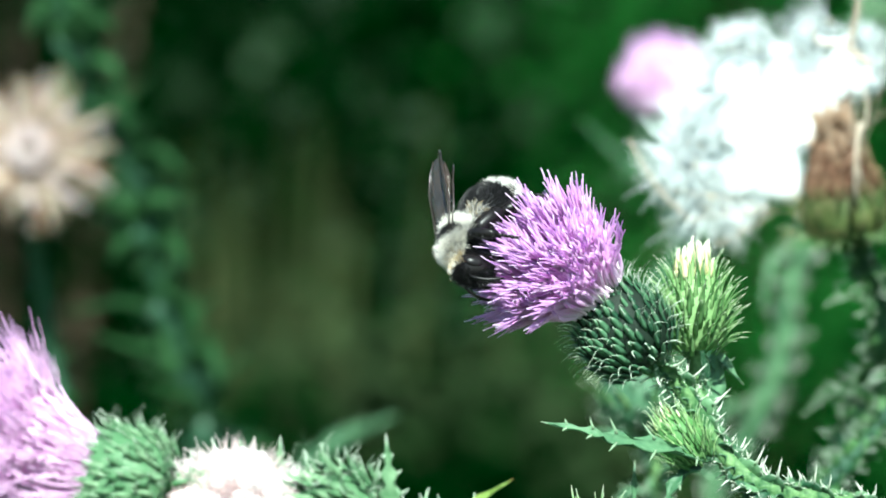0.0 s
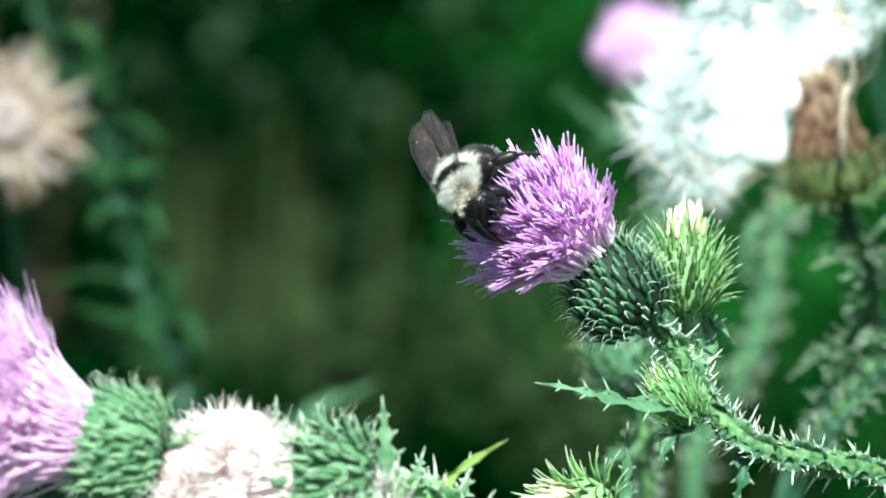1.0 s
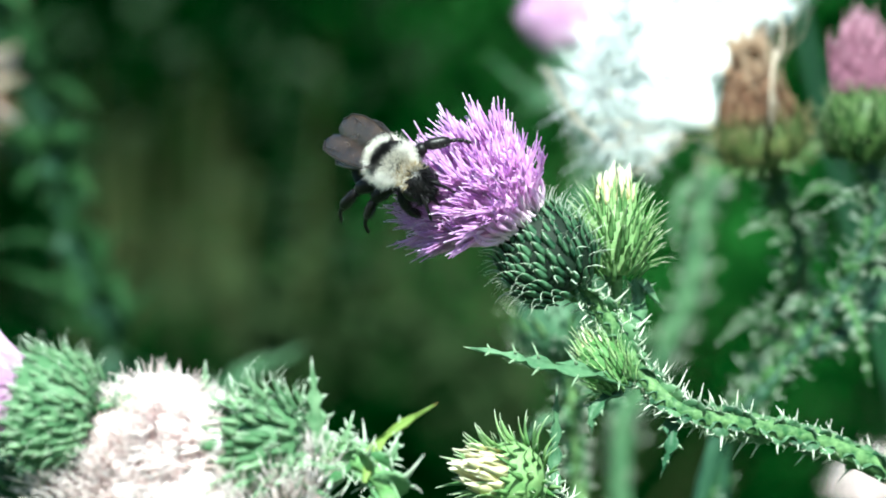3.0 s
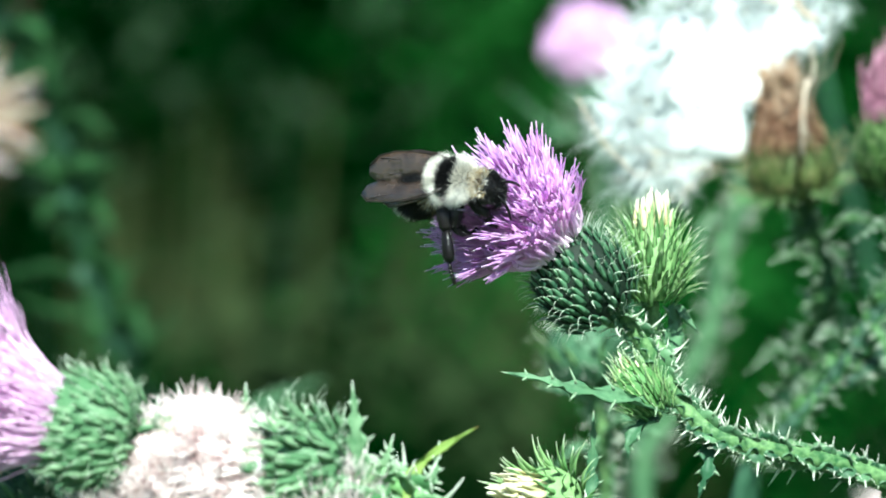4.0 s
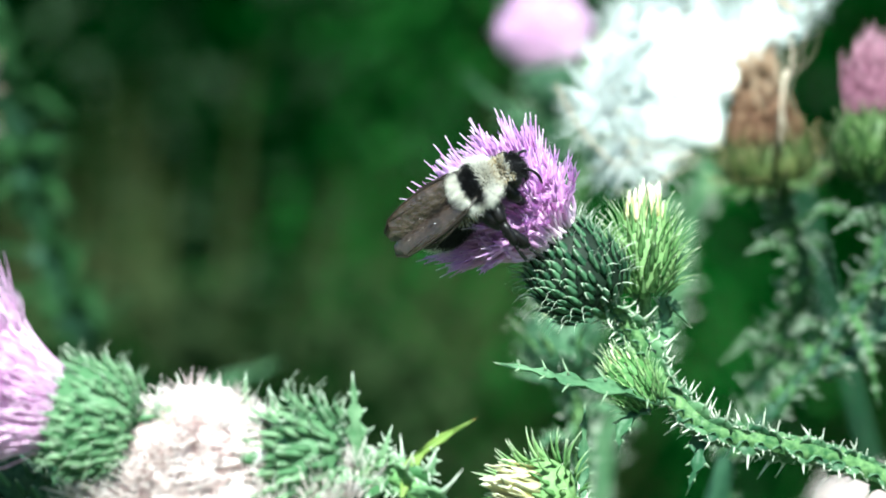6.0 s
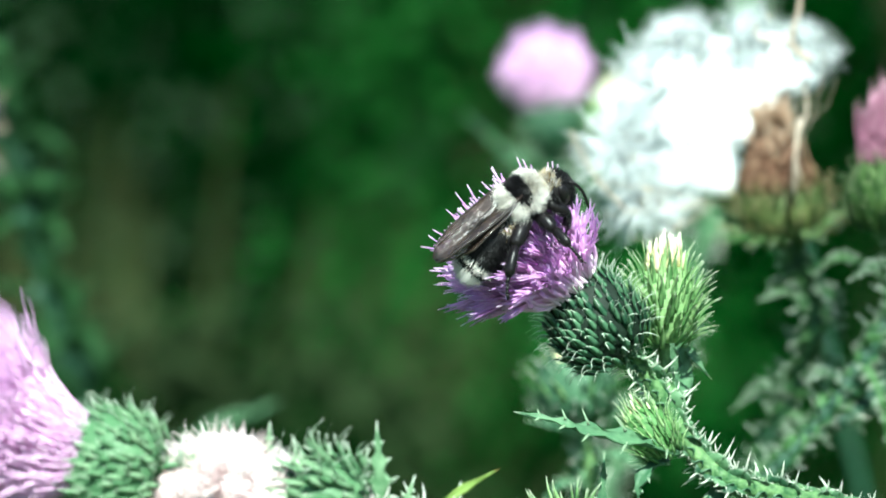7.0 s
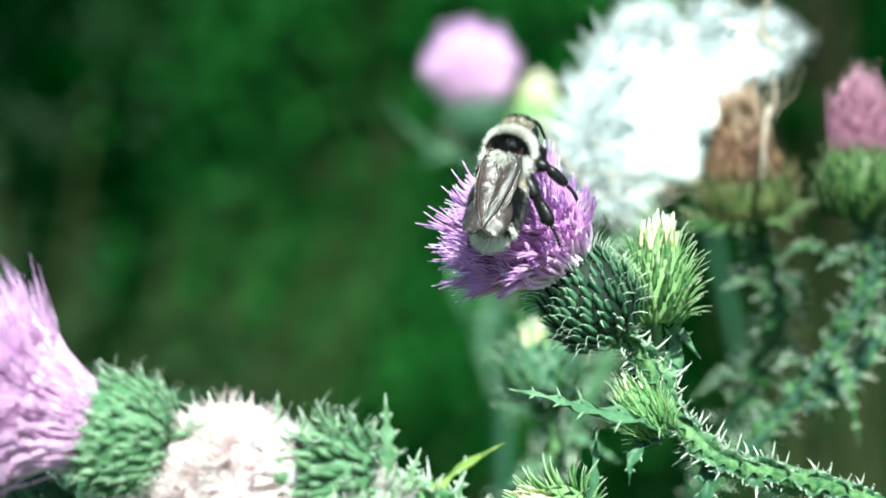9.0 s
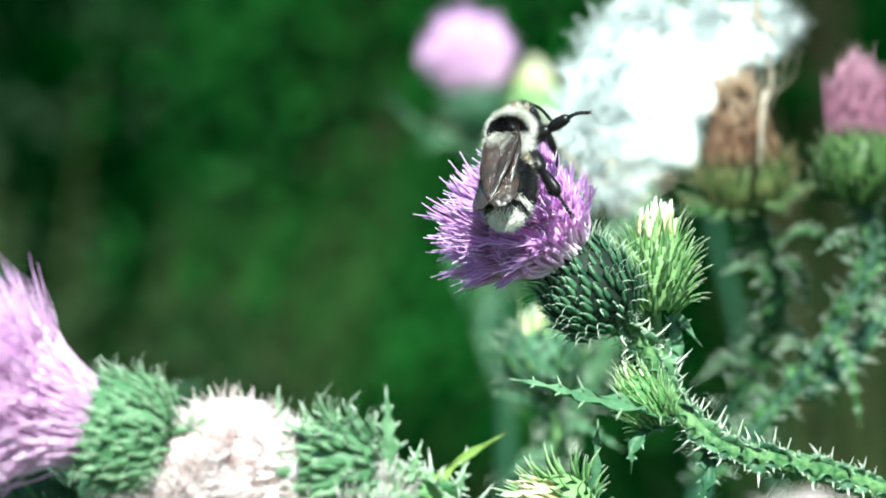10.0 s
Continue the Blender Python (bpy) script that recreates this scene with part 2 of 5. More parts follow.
def bract_mesh(length, width, curl, mat, thick=0.28, rise=0.0):
    """A lance-shaped bract that lies along z and bends outwards (x) into a spine."""
    bm, lay = begin()
    L, W = length * MM, width * MM
    rings = []
    steps = (0.0, 0.25, 0.5, 0.7, 0.86, 1.0)
    widths = (0.85, 1.0, 0.70, 0.42, 0.24, 0.04)
    for s, w in zip(steps, widths):
        x = L * (curl * max(0.0, s - 0.3) ** 1.6 + rise * s)
        z = L * (s - 0.35 * curl * max(0.0, s - 0.45) ** 2)
        t = thick * MM * (0.35 + 0.65 * w)
        ring = [bm.verts.new((x + t * 0.5, 0, z)), bm.verts.new((x - t * 0.1, W * w / 2, z)),
                bm.verts.new((x - t * 0.5, 0, z)), bm.verts.new((x - t * 0.1, -W * w / 2, z))]
        for v in ring:
            v[lay] = s
        rings.append(ring)
    for a, b in zip(rings, rings[1:]):
        for k in range(4):
            bm.faces.new((a[k], a[(k + 1) % 4], b[(k + 1) % 4], b[k]))
    bm.faces.new(rings[0][::-1])
    bm.faces.new(rings[-1])
    bmesh.ops.recalc_face_normals(bm, faces=bm.faces)
    return mesh_of("bract", bm, mat)


def hooked_bract(length, width, hook, mat, thick=0.30):
    """A broad bract that hugs the cup and ends in a slim spine bent outwards."""
    bm, lay = begin()
    L, W = length * MM, width * MM
    rings = []
    for s, wd, x, z in ((0.0, 0.85, 0.0, 0.0), (0.25, 1.0, 0.05, 0.25), (0.48, 0.80, 0.09, 0.46), (0.62, 0.30, 0.14, 0.58), (0.80, 0.16, 0.14 + 0.16 * hook, 0.72 - 0.04 * hook), (1.0, 0.03, 0.14 + 0.40 * hook, 0.90 - 0.16 * hook)):
        t = thick * MM * (0.3 + 0.7 * wd)
        ring = [bm.verts.new((x * L + t * 0.5, 0, z * L)), bm.verts.new((x * L - t * 0.3, W * wd / 2, z * L)),
                bm.verts.new((x * L - t * 0.5, 0, z * L)), bm.verts.new((x * L - t * 0.3, -W * wd / 2, z * L))]
        for v in ring:
            v[lay] = s
        rings.append(ring)
    for a, b in zip(rings, rings[1:]):
        for k in range(4):
            bm.faces.new((a[k], a[(k + 1) % 4], b[(k + 1) % 4], b[k]))
    bm.faces.new(rings[0][::-1])
    bm.faces.new(rings[-1])
    bmesh.ops.recalc_face_normals(bm, faces=bm.faces)
    return mesh_of("bract", bm, mat)


def involucre(name, parent, m, radius, height, bracts, count, mat, label="", low=0.35, grow=(0.75, 1.15), lean=0.0, seed=1, wild=0.12):
    """The scaly green cup of a flower head, in metres and with bracts all over; returns the cup, whose z is the head's axis."""
    bm, lay = begin()

    def rad(s):
        return radius * math.sqrt(max(0.02, 1 - ((s - 0.45) / 0.62) ** 2))

    rows = [(s, rad(s)) for s in (0, 0.08, 0.2, 0.35, 0.5, 0.65, 0.8, 0.92, 1.0)]
    rings = []
    for s, r in rows:
        ring = [bm.verts.new((r * math.cos(a), r * math.sin(a), s * height)) for a in (2 * math.pi * k / 18 for k in range(18))]
        for v in ring:
            v[lay] = 0.2
        rings.append(ring)
    for a, b in zip(rings, rings[1:]):
        for k in range(18):
            bm.faces.new((a[k], a[(k + 1) % 18], b[(k + 1) % 18], b[k]))
    bm.faces.new(rings[0][::-1])
    bm.faces.new(rings[-1])
    cup = part(name, bm, mat, parent, label, m)
    rnd = random.Random(seed)
    for i in range(count):
        s = 0.02 + 0.95 * (i + 0.5) / count
        a = i * 2.39996 + rnd.uniform(-0.12, 0.12)
        slope = (rad(min(1, s + 0.05)) - rad(max(0, s - 0.05))) / (0.1 * height)
        out = Vector((math.cos(a), math.sin(a), 0))
        up = (Vector((0, 0, 1)) + out * max(-0.9, min(0.9, slope)) * 0.8 + out * (lean + rnd.uniform(-wild, wild * 1.6))).normalized()
        k = grow[0] + (grow[1] - grow[0]) * s + rnd.uniform(-0.14, 0.14)
        q = aligned(out * rad(s) * 0.97 + Vector((0, 0, s * height - 0.001)), up, out)
        piece("bract", bracts[i % len(bracts)], cup, q @ Matrix.Rotation(rnd.uniform(-0.2, 0.2), 4, "Z") @ Matrix.Scale(k, 4))
    return cup


def crown(cup, base, spread, top, florets, count, name="floret", power=1.0, seed=3, vary=0.12, tilt=None, dome=0.0, size=1.0, inner=0.0, extra=0):
    """Florets that stand on the head's disc (radius spread, at height base) and fan out to the angle top."""
    rnd = random.Random(seed)
    rest = []
    for i in range(count + extra):
        r = math.sqrt(inner * inner + (1 - inner * inner) * (i % count + 0.5) / count)
        a = i * 2.39996 + (1.1 if i >= count else 0.0)
        th = top * r ** power + rnd.uniform(-0.08, 0.08)
        out = Vector((math.cos(a), math.sin(a), 0))
        way = Vector((0, 0, 1)) * math.cos(th) + out * math.sin(th)
        way += Vector((rnd.uniform(-1, 1), rnd.uniform(-1, 1), 0)) * 0.07
        if tilt:
            way += Vector(tilt) * r
        q = aligned(out * spread * r + Vector((0, 0, base)), way, out)
        k = size * (1 + rnd.uniform(-vary, vary) - dome * r * r)
        q = q @ Matrix.Rotation(rnd.uniform(-0.7, 0.7), 4, "Z") @ Matrix.Scale(k, 4)
        if i < count:
            piece(name, florets[i % len(florets)], cup, q)
        else:
            rest.append((florets[i % len(florets)], q))
    if rest:
        joined("inner_floret", rest, cup)


def dome(cup, base, spread, axis, florets, count, extra, seed=3, reach=0.92, size=1.0):
    """Florets whose tips make an uneven dome round an axis of its own: long in the middle, shorter towards the rim."""
    rnd = random.Random(seed)
    az = Vector(axis).normalized()
    ax = (Vector((1, 0, 0)) - az * az.x).normalized()
    ay = az.cross(ax)
    foot = Vector((0, 0, base))
    rest = []
    for i in range(count + extra):
        r = math.sqrt((i % count + 0.5) / count) if i < count else math.sqrt(rnd.uniform(0.15, 1.0))
        a = i * 2.39996 + rnd.uniform(-0.1, 0.1)
        out = ax * math.cos(a) + ay * math.sin(a)
        th = reach * r ** 0.92 + rnd.gauss(0, 0.05)
        long = (15.3 - 4.6 * max(0.0, r - 0.42) ** 1.5 / 0.442) * (1 - 0.14 * math.cos(a) * r) * size
        tip = foot + (az * math.cos(th) + out * math.sin(th)) * long * rnd.uniform(0.80, 1.03) * MM
        flat = Vector((out.x, out.y, 0)).normalized()
        start = foot + flat * spread * min(1.0, r * 1.02) - Vector((0, 0, 0.0012 * r * r))
        if i >= count:
            tip = start.lerp(tip, rnd.uniform(0.62, 0.9))
        way = tip - start
        me = florets[i % len(florets)]
        q = aligned(start, way.normalized() - flat * 0.12, flat) @ Matrix.Rotation(rnd.uniform(-0.8, 0.8), 4, "Z") @ Matrix.Diagonal((1.0, 1.0, way.length / (14.5 * MM), 1.0))
        if i < count:
            piece("floret", me, cup, q)
        else:
            rest.append((me, q))
    joined("inner_floret", rest, cup)


def lobe_mesh(size, mat=LOBE):
    """A rounded, cupped wing lobe of a thistle stem with one long pale spine and two short ones."""
    bm, lay = begin()
    S = size * MM
    rim = [(-0.15, -0.48), (0.22, -0.45), (0.46, -0.24), (0.56, 0.04), (0.46, 0.32), (0.22, 0.48), (-0.15, 0.5)]
    sheets = []
    for y in (-0.05, 0.05):
        ring = [bm.verts.new(Vector((x, y - 0.34 * (x * x + 0.6 * z * z), z)) * S) for x, z in rim]
        mid = bm.verts.new(Vector((0.12, y + 0.04, 0.02)) * S)
        for v, (x, z) in zip(ring, rim):
            v[lay] = 0.34 + 0.2 * (x > 0.4)
        for k in range(6):
            bm.faces.new((mid, ring[k], ring[k + 1]) if y > 0 else (mid, ring[k + 1], ring[k]))
        sheets.append(ring)
    for k in range(6):
        bm.faces.new((sheets[0][k], sheets[0][k + 1], sheets[1][k + 1], sheets[1][k]))
    for pts, r in (([(0.44, -0.06, 0.04), (0.62, -0.10, 0.08), (0.95, -0.06, 0.20), (1.38, 0.04, 0.36)], (0.11, 0.07, 0.036, 0.008)),
                   ([(0.34, -0.06, 0.34), (0.46, -0.02, 0.50), (0.58, 0.10, 0.72)], (0.05, 0.022, 0.006)),
                   ([(0.34, -0.06, -0.30), (0.46, -0.02, -0.42), (0.60, -0.2, -0.58)], (0.05, 0.022, 0.006))):
        first = len(bm.verts)
        tube(bm, lay, [Vector(p) * S for p in pts], [k * S for k in r], 4)
        bm.verts.ensure_lookup_table()
        for v in bm.verts[first:]:
            v[lay] = 0.5 + 0.5 * v[lay]
    return mesh_of("spiny_lobe", bm, mat)


LOBES = [lobe_mesh(2.3), lobe_mesh(2.0), lobe_mesh(1.7)]
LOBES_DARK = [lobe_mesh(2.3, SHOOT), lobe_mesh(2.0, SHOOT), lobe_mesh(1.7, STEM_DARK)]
LOBES_MID = [lobe_mesh(2.3, LOBE_MID), lobe_mesh(2.0, LOBE_MID), lobe_mesh(1.7, LOBE_MID)]
LOBES_NEAR = [lobe_mesh(2.4, LOBE_NEAR), lobe_mesh(2.1, LOBE_NEAR), lobe_mesh(1.7, LOBE_NEAR)]


def stem(parent, pts, r0, r1, lobes=0, mat=STEM, steps=40, size=1.0, seed=5, reach=1.0, name="stem", lower=True, wings=0.0, wild=0.2, lobeset=None, wing_mat=LOBE):
    """A ribbed stalk through pts with spiny wing lobes along the first part (reach) of it."""
    line = spline(pts, steps)
    bm, lay = begin()
    knee = max(0.05, 1 - 2 / (len(pts) - 1)) if lower else 0.0
    rr = [r0 + (r1 - r0) * max(0.0, i / steps - knee) / (1 - knee) for i in range(steps + 1)]
    fr = frames_along(line)
    rings = []
    for (p, t, a, b), r in zip(fr, rr):
        ring = []
        for k in range(10):
            w = 2 * math.pi * k / 10
            q = r * (1.08 if k % 2 else 0.72)
            v = bm.verts.new(p + a * q * math.cos(w) + b * q * math.sin(w))
            ring.append(v)
        rings.append(ring)
    for x, y in zip(rings, rings[1:]):
        for k in range(10):
            bm.faces.new((x[k], x[(k + 1) % 10], y[(k + 1) % 10], y[k]))
    bm.faces.new(rings[0][::-1])
    bm.faces.new(rings[-1])
    ob = part(name, bm, mat, parent)
    if wings:
        for q in range(3):
            bm, lay = begin()
            turn, n = q * 2.1 + seed, steps * 5
            rows = []
            for i in range(n + 1):
                u = i / n * steps
                k = min(int(u), steps - 1)
                c = line[k].lerp(line[k + 1], u - k)
                _, t, a, b = fr[k]
                out = a * math.cos(turn) + b * math.sin(turn)
                side = t.cross(out)
                h = rr[k] * (0.95 + wings * abs(math.sin(i * 0.55 + q)) ** 0.7 * (0.6 + 0.5 * math.sin(i * 0.13 + 2 * q)))
                w = side * (0.5 * rr[k] * math.sin(i * 0.55 + 1.3 * q))
                rows.append([bm.verts.new(c + out * rr[k] * 0.6 - side * 0.0002), bm.verts.new(c + out * h + w - side * 0.0001),
                             bm.verts.new(c + out * h + w + side * 0.0001), bm.verts.new(c + out * rr[k] * 0.6 + side * 0.0002)])
                rows[-1][1][lay] = rows[-1][2][lay] = 0.45
            for x, y in zip(rows, rows[1:]):
                for k in range(3):
                    bm.faces.new((x[k], x[k + 1], y[k + 1], y[k]))
            bmesh.ops.recalc_face_normals(bm, faces=bm.faces)
            part("stem_wing", bm, wing_mat, ob)
    rnd = random.Random(seed)
    for i in range(lobes):
        u = (i + rnd.random() * 0.7) / lobes * reach * steps
        k = min(int(u), steps - 1)
        p = line[k].lerp(line[k + 1], u - k)
        _, t, a, b = fr[k]
        w = (i % 4) * math.pi / 2 + rnd.uniform(-0.35, 0.35)
        out = a * math.cos(w) + b * math.sin(w)
        q = aligned(p + out * rr[k] * 0.75, -t + out * 0.1, out)
        piece("spiny_lobe", (lobeset or LOBES)[i % 3], ob, q @ Matrix.Rotation(rnd.uniform(-0.5, 0.5), 4, "X") @ Matrix.Scale(size * (1 + rnd.uniform(-wild, wild)), 4))
    return ob


def leaf(parent, pts, width, teeth=6, mat=LEAF, normal=(0, -0.5, 0.85), thick=0.35, seed=7, spine=1.0, name="leaf", label=""):
    """A lobed, spiny leaf along pts: a folded blade with teeth on both edges, each ending in a spine."""
    rnd = random.Random(seed)
    n = teeth * 4
    line = spline(pts, n)
    bm, lay = begin()
    up = Vector(normal).normalized()
    tops, lows = [], []
    for i, p in enumerate(line):
        s = i / n
        t = (line[min(i + 1, n)] - line[max(i - 1, 0)]).normalized()
        side = t.cross(up).normalized()
        nn = side.cross(t).normalized()
        env = width * (0.55 + 0.45 * math.sin(math.pi * min(1, s * 1.25))) * (1 - s) ** 0.55 + 0.0002
        jag = 0.36 + 0.64 * (1 - abs((i % 4) - 2) / 2)
        row = []
        for e in (-1, -0.5, 0, 0.5, 1):
            w = env * jag if abs(e) == 1 else env * 0.42
            k = math.copysign(1, e) if e else 0
            lift = (abs(e) ** 1.5) * env * (0.35 + 0.25 * rnd.uniform(-1, 1))
            row.append(p + side * (k * w) + nn * lift + t * (abs(e) * env * 0.25))
        tv = [bm.verts.new(q + nn * thick * MM / 2) for q in row]
        lv = [bm.verts.new(q - nn * thick * MM / 2) for q in row]
        for j, v in enumerate(tv + lv):
            v[lay] = max(0.25 * s, 0.72 if j % 5 in (0, 4) and jag > 0.9 else 0)
        tops.append(tv)
        lows.append(lv)
        if i % 4 == 2 and i < n - 1:
            for e, j in ((-1, 0), (1, 4)):
                o = (side * e + t * 0.7 + nn * rnd.uniform(0.0, 0.5)).normalized() * env * 0.6 * spine
                a = row[j]
                nv = len(bm.verts)
                tube(bm, lay, [a - o * 0.3, a + o * 0.4, a + o], [0.28 * MM, 0.15 * MM, 0.02 * MM], 4)
                bm.verts.ensure_lookup_table()
                for v in bm.verts[nv:]:
                    v[lay] = 0.8
    for i in range(n):
        for j in range(4):
            bm.faces.new((tops[i][j], tops[i][j + 1], tops[i + 1][j + 1], tops[i + 1][j]))
            bm.faces.new((lows[i][j], lows[i + 1][j], lows[i + 1][j + 1], lows[i][j + 1]))
        for a, c, j in ((tops, lows, 0), (lows, tops, 4)):
            bm.faces.new((a[i][j], a[i + 1][j], c[i + 1][j], c[i][j]))
    end = line[-1] + (line[-1] - line[-2]).normalized() * 0.0016
    tube(bm, lay, [line[-2], line[-1], end], [0.35 * MM, 0.25 * MM, 0.02 * MM], 4)
    bmesh.ops.recalc_face_normals(bm, faces=bm.faces)
    return part(name, bm, mat, parent, label)


def plant(label, at, group="thistles of the patch", category="thistle", name="thistle"):
    """An empty on the ground; parts are given in its space, with heights above the ground."""
    e = new(name)
    e.empty_display_size = 0.02
    e.location = (at[0], at[1], 0)
    return tagged(e, label, category, group)


def rel(e, p):
    return Vector(p) - e.location


BR_MAIN = [hooked_bract(4.5, 1.10, h, BRACT, 0.26) for h in (1.0, 1.5, 0.7, 1.2)]
BR_BUD = [bract_mesh(5.4, 0.90, c, BRACT_PALE, rise=0.10) for c in (0.5, 0.8, 0.3, 0.65)]
BR_NEAR = [hooked_bract(4.2, 0.9, h, BRACT_NEAR) for h in (0.9, 1.4, 0.5, 1.1, 0.2)]
BR_RED = [bract_mesh(4.6, 1.2, c, BRACT_MID, rise=0.02) for c in (0.15, 0.35, 0.1)]
BR_DRY = [bract_mesh(6.2, 1.1, c, BRACT_DRY, rise=0.04) for c in (0.3, 0.8, 0.1, -0.1)]
FL_MAIN = [floret_mesh(14.5, b, 0.31, seed=k, flare=0.36, wave=0.45) for k, b in enumerate((0.10, 0.20, 0.02, 0.14, -0.06, 0.26, 0.08))]
FL_PINK = [floret_mesh(15.0, b, 0.14, seed=k + 9, mats=(FLORET_PINK, FLORET_PINK)) for k, b in enumerate((0.05, 0.2, -0.1, -0.2, 0.3))]
FL_BALL = [floret_mesh(15.0, b, 0.32, seed=k + 79, mats=(FLORET_PINK, FLORET_PINK)) for k, b in enumerate((-0.3, -0.4, -0.22))]
FL_BUD = [bract_mesh(4.6, 2.0, c, CREAM) for c in (-0.3, -0.15, 0.0)]
FL_WILT = [floret_mesh(9.0, b, 0.15, 5, k + 29, (WILTED, WILTED), 0.9) for k, b in enumerate((0.12, -0.15, -0.3, 0.2, 0.0, -0.2))]
FL_BROWN = [floret_mesh(9.0, b, 0.15, 4, k + 39, (BROWN, STRAW), 0.3) for k, b in enumerate((-0.2, 0.05, -0.3, 0.12))]


def bud(parent, m, radius, height, count, bracts, lean=0.12, tips=26, label="", seed=1, grow=(0.7, 1.05), tip_height=0.86, tip_name="bud_tip", tip_size=1.0):
    cup = involucre("bud", parent, m, radius, height, bracts, count, bracts[0].materials[0], label, lean=lean, grow=grow, seed=seed)
    crown(cup, height * tip_height, radius * 0.62, 0.06, FL_BUD, tips, tip_name, seed=seed + 1, dome=0.42, size=tip_size)
    return cup


# ---- the main thistle ----
main = plant("spiny green thistle with a lilac flower head and buds", (0.16, 0.03), name="thistle")
stalk_pts = [rel(main, p) for p in ((-0.00557, -0.00600, 0.98624), (-0.00280, -0.00400, 0.98373), (0.00050, -0.00300, 0.97873), (0.00464, -0.00300, 0.97241), (0.00847, -0.00300, 0.96918), (0.01467, -0.00100, 0.96758), (0.02276, 0.00200, 0.96533), (0.03100, 0.00600, 0.96176), (0.04762, 0.01200, 0.95142))]
stem(main, stalk_pts, 0.0013, 0.0016, 132, STEM, 60, 1.0, 5, lower=False, wings=0.3, wild=0.4)
low_pts = [stalk_pts[-1], rel(main, (0.085, 0.02, 0.90)), rel(main, (0.13, 0.025, 0.60)), Vector((0, 0, 0))]
stem(main, low_pts, 0.0016, 0.004, 90, STEM, 40, 1.6, 6)
H0 = Vector((-0.00557, -0.00600, 0.98609))
AXIS = Vector((-0.61, -0.16, 0.775)).normalized()
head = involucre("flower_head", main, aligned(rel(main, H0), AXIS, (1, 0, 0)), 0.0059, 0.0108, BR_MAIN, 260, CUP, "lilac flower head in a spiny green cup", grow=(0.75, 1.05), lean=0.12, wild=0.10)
dome(head, 0.0116, 0.0042, head.matrix_basis.to_3x3().inverted() @ Vector((-0.735, -0.26, 0.645)), FL_MAIN, 300, 260)
# the upright bud beside it
B0 = Vector((0.00000, 0.00000, 0.98668))
B1 = Vector((0.00024, 0.00000, 0.99988))
bud(main, aligned(rel(main, B0), B1 - B0, (1, 0, 0)), 0.0041, 0.0095, 190, BR_BUD, 0.17, 30, "closed green bud with a cream tip", grow=(0.7, 0.92), tip_height=0.94, tip_size=1.1)
stem(main, [rel(main, p) for p in ((0.00015, 0.00000, 0.98632), (0.00021, 0.00100, 0.98259), (0.00129, 0.00000, 0.97909), (0.00234, -0.00200, 0.97573))], 0.0008, 0.0012, 10, STEM, 12, 0.8, 8, name="stalk")
# the small bud in the axil
S0, S1 = Vector((0.00047, -0.00600, 0.97299)), Vector((-0.00438, -0.00600, 0.97993))
bud(main, aligned(rel(main, S0), S1 - S0, (1, 0, 0)), 0.0030, 0.0066, 150, BR_BUD, 0.0, 6, "small pale green bud", 5, (0.45, 0.74), 0.7)
leaf(main, [rel(main, p) for p in ((0.00225, -0.00600, 0.97300), (-0.00362, -0.01200, 0.97539), (-0.00935, -0.01500, 0.97694), (-0.01290, -0.01600, 0.97825), (-0.01699, -0.01600, 0.97915))], 0.0014, 5, LEAF, (0, -0.75, 0.65), seed=3, spine=2.6)
leaf(main, [rel(main, p) for p in ((0.00154, 0.00100, 0.97897), (0.00246, 0.00400, 0.98225), (0.00261, 0.00500, 0.98504), (0.00522, 0.00450, 0.98243))], 0.0022, 3, LEAF, normal=(0.6, -0.7, 0.2), seed=4)
leaf(main, [rel(main, p) for p in ((0.00089, -0.00400, 0.97201), (-0.00136, -0.00800, 0.97144), (-0.00279, -0.00900, 0.96941), (-0.00292, -0.00900, 0.96812))], 0.0014, 3, LEAF, seed=14)
leaf(main, [rel(main, p) for p in ((0.00672, -0.00200, 0.96853), (0.00704, -0.00400, 0.96519), (0.00600, -0.00400, 0.96229))], 0.0014, 3, LEAF, seed=15)


# ---- the moving bumblebee ----
def ball(bm, lay, centre, radii, shape=None, seg=20, rings=12, slot=0):
    c, grid = Vector(centre), []
    for i in range(rings + 1):
        th = math.pi * i / rings
        row = []
        for k in range(seg):
            w = 2 * math.pi * k / seg
            p = Vector((math.cos(th), math.sin(th) * math.cos(w), math.sin(th) * math.sin(w)))
            q = shape(p) if shape else p
            row.append(bm.verts.new(c + Vector((q.x * radii[0], q.y * radii[1], q.z * radii[2]))))
        grid.append(row)
    for a, b in zip(grid, grid[1:]):
        for k in range(seg):
            f = bm.faces.new((a[k], a[(k + 1) % seg], b[(k + 1) % seg], b[k]))
            f.material_index = slot
    bmesh.ops.remove_doubles(bm, verts=bm.verts, dist=1e-7)
    bmesh.ops.recalc_face_normals(bm, faces=bm.faces)


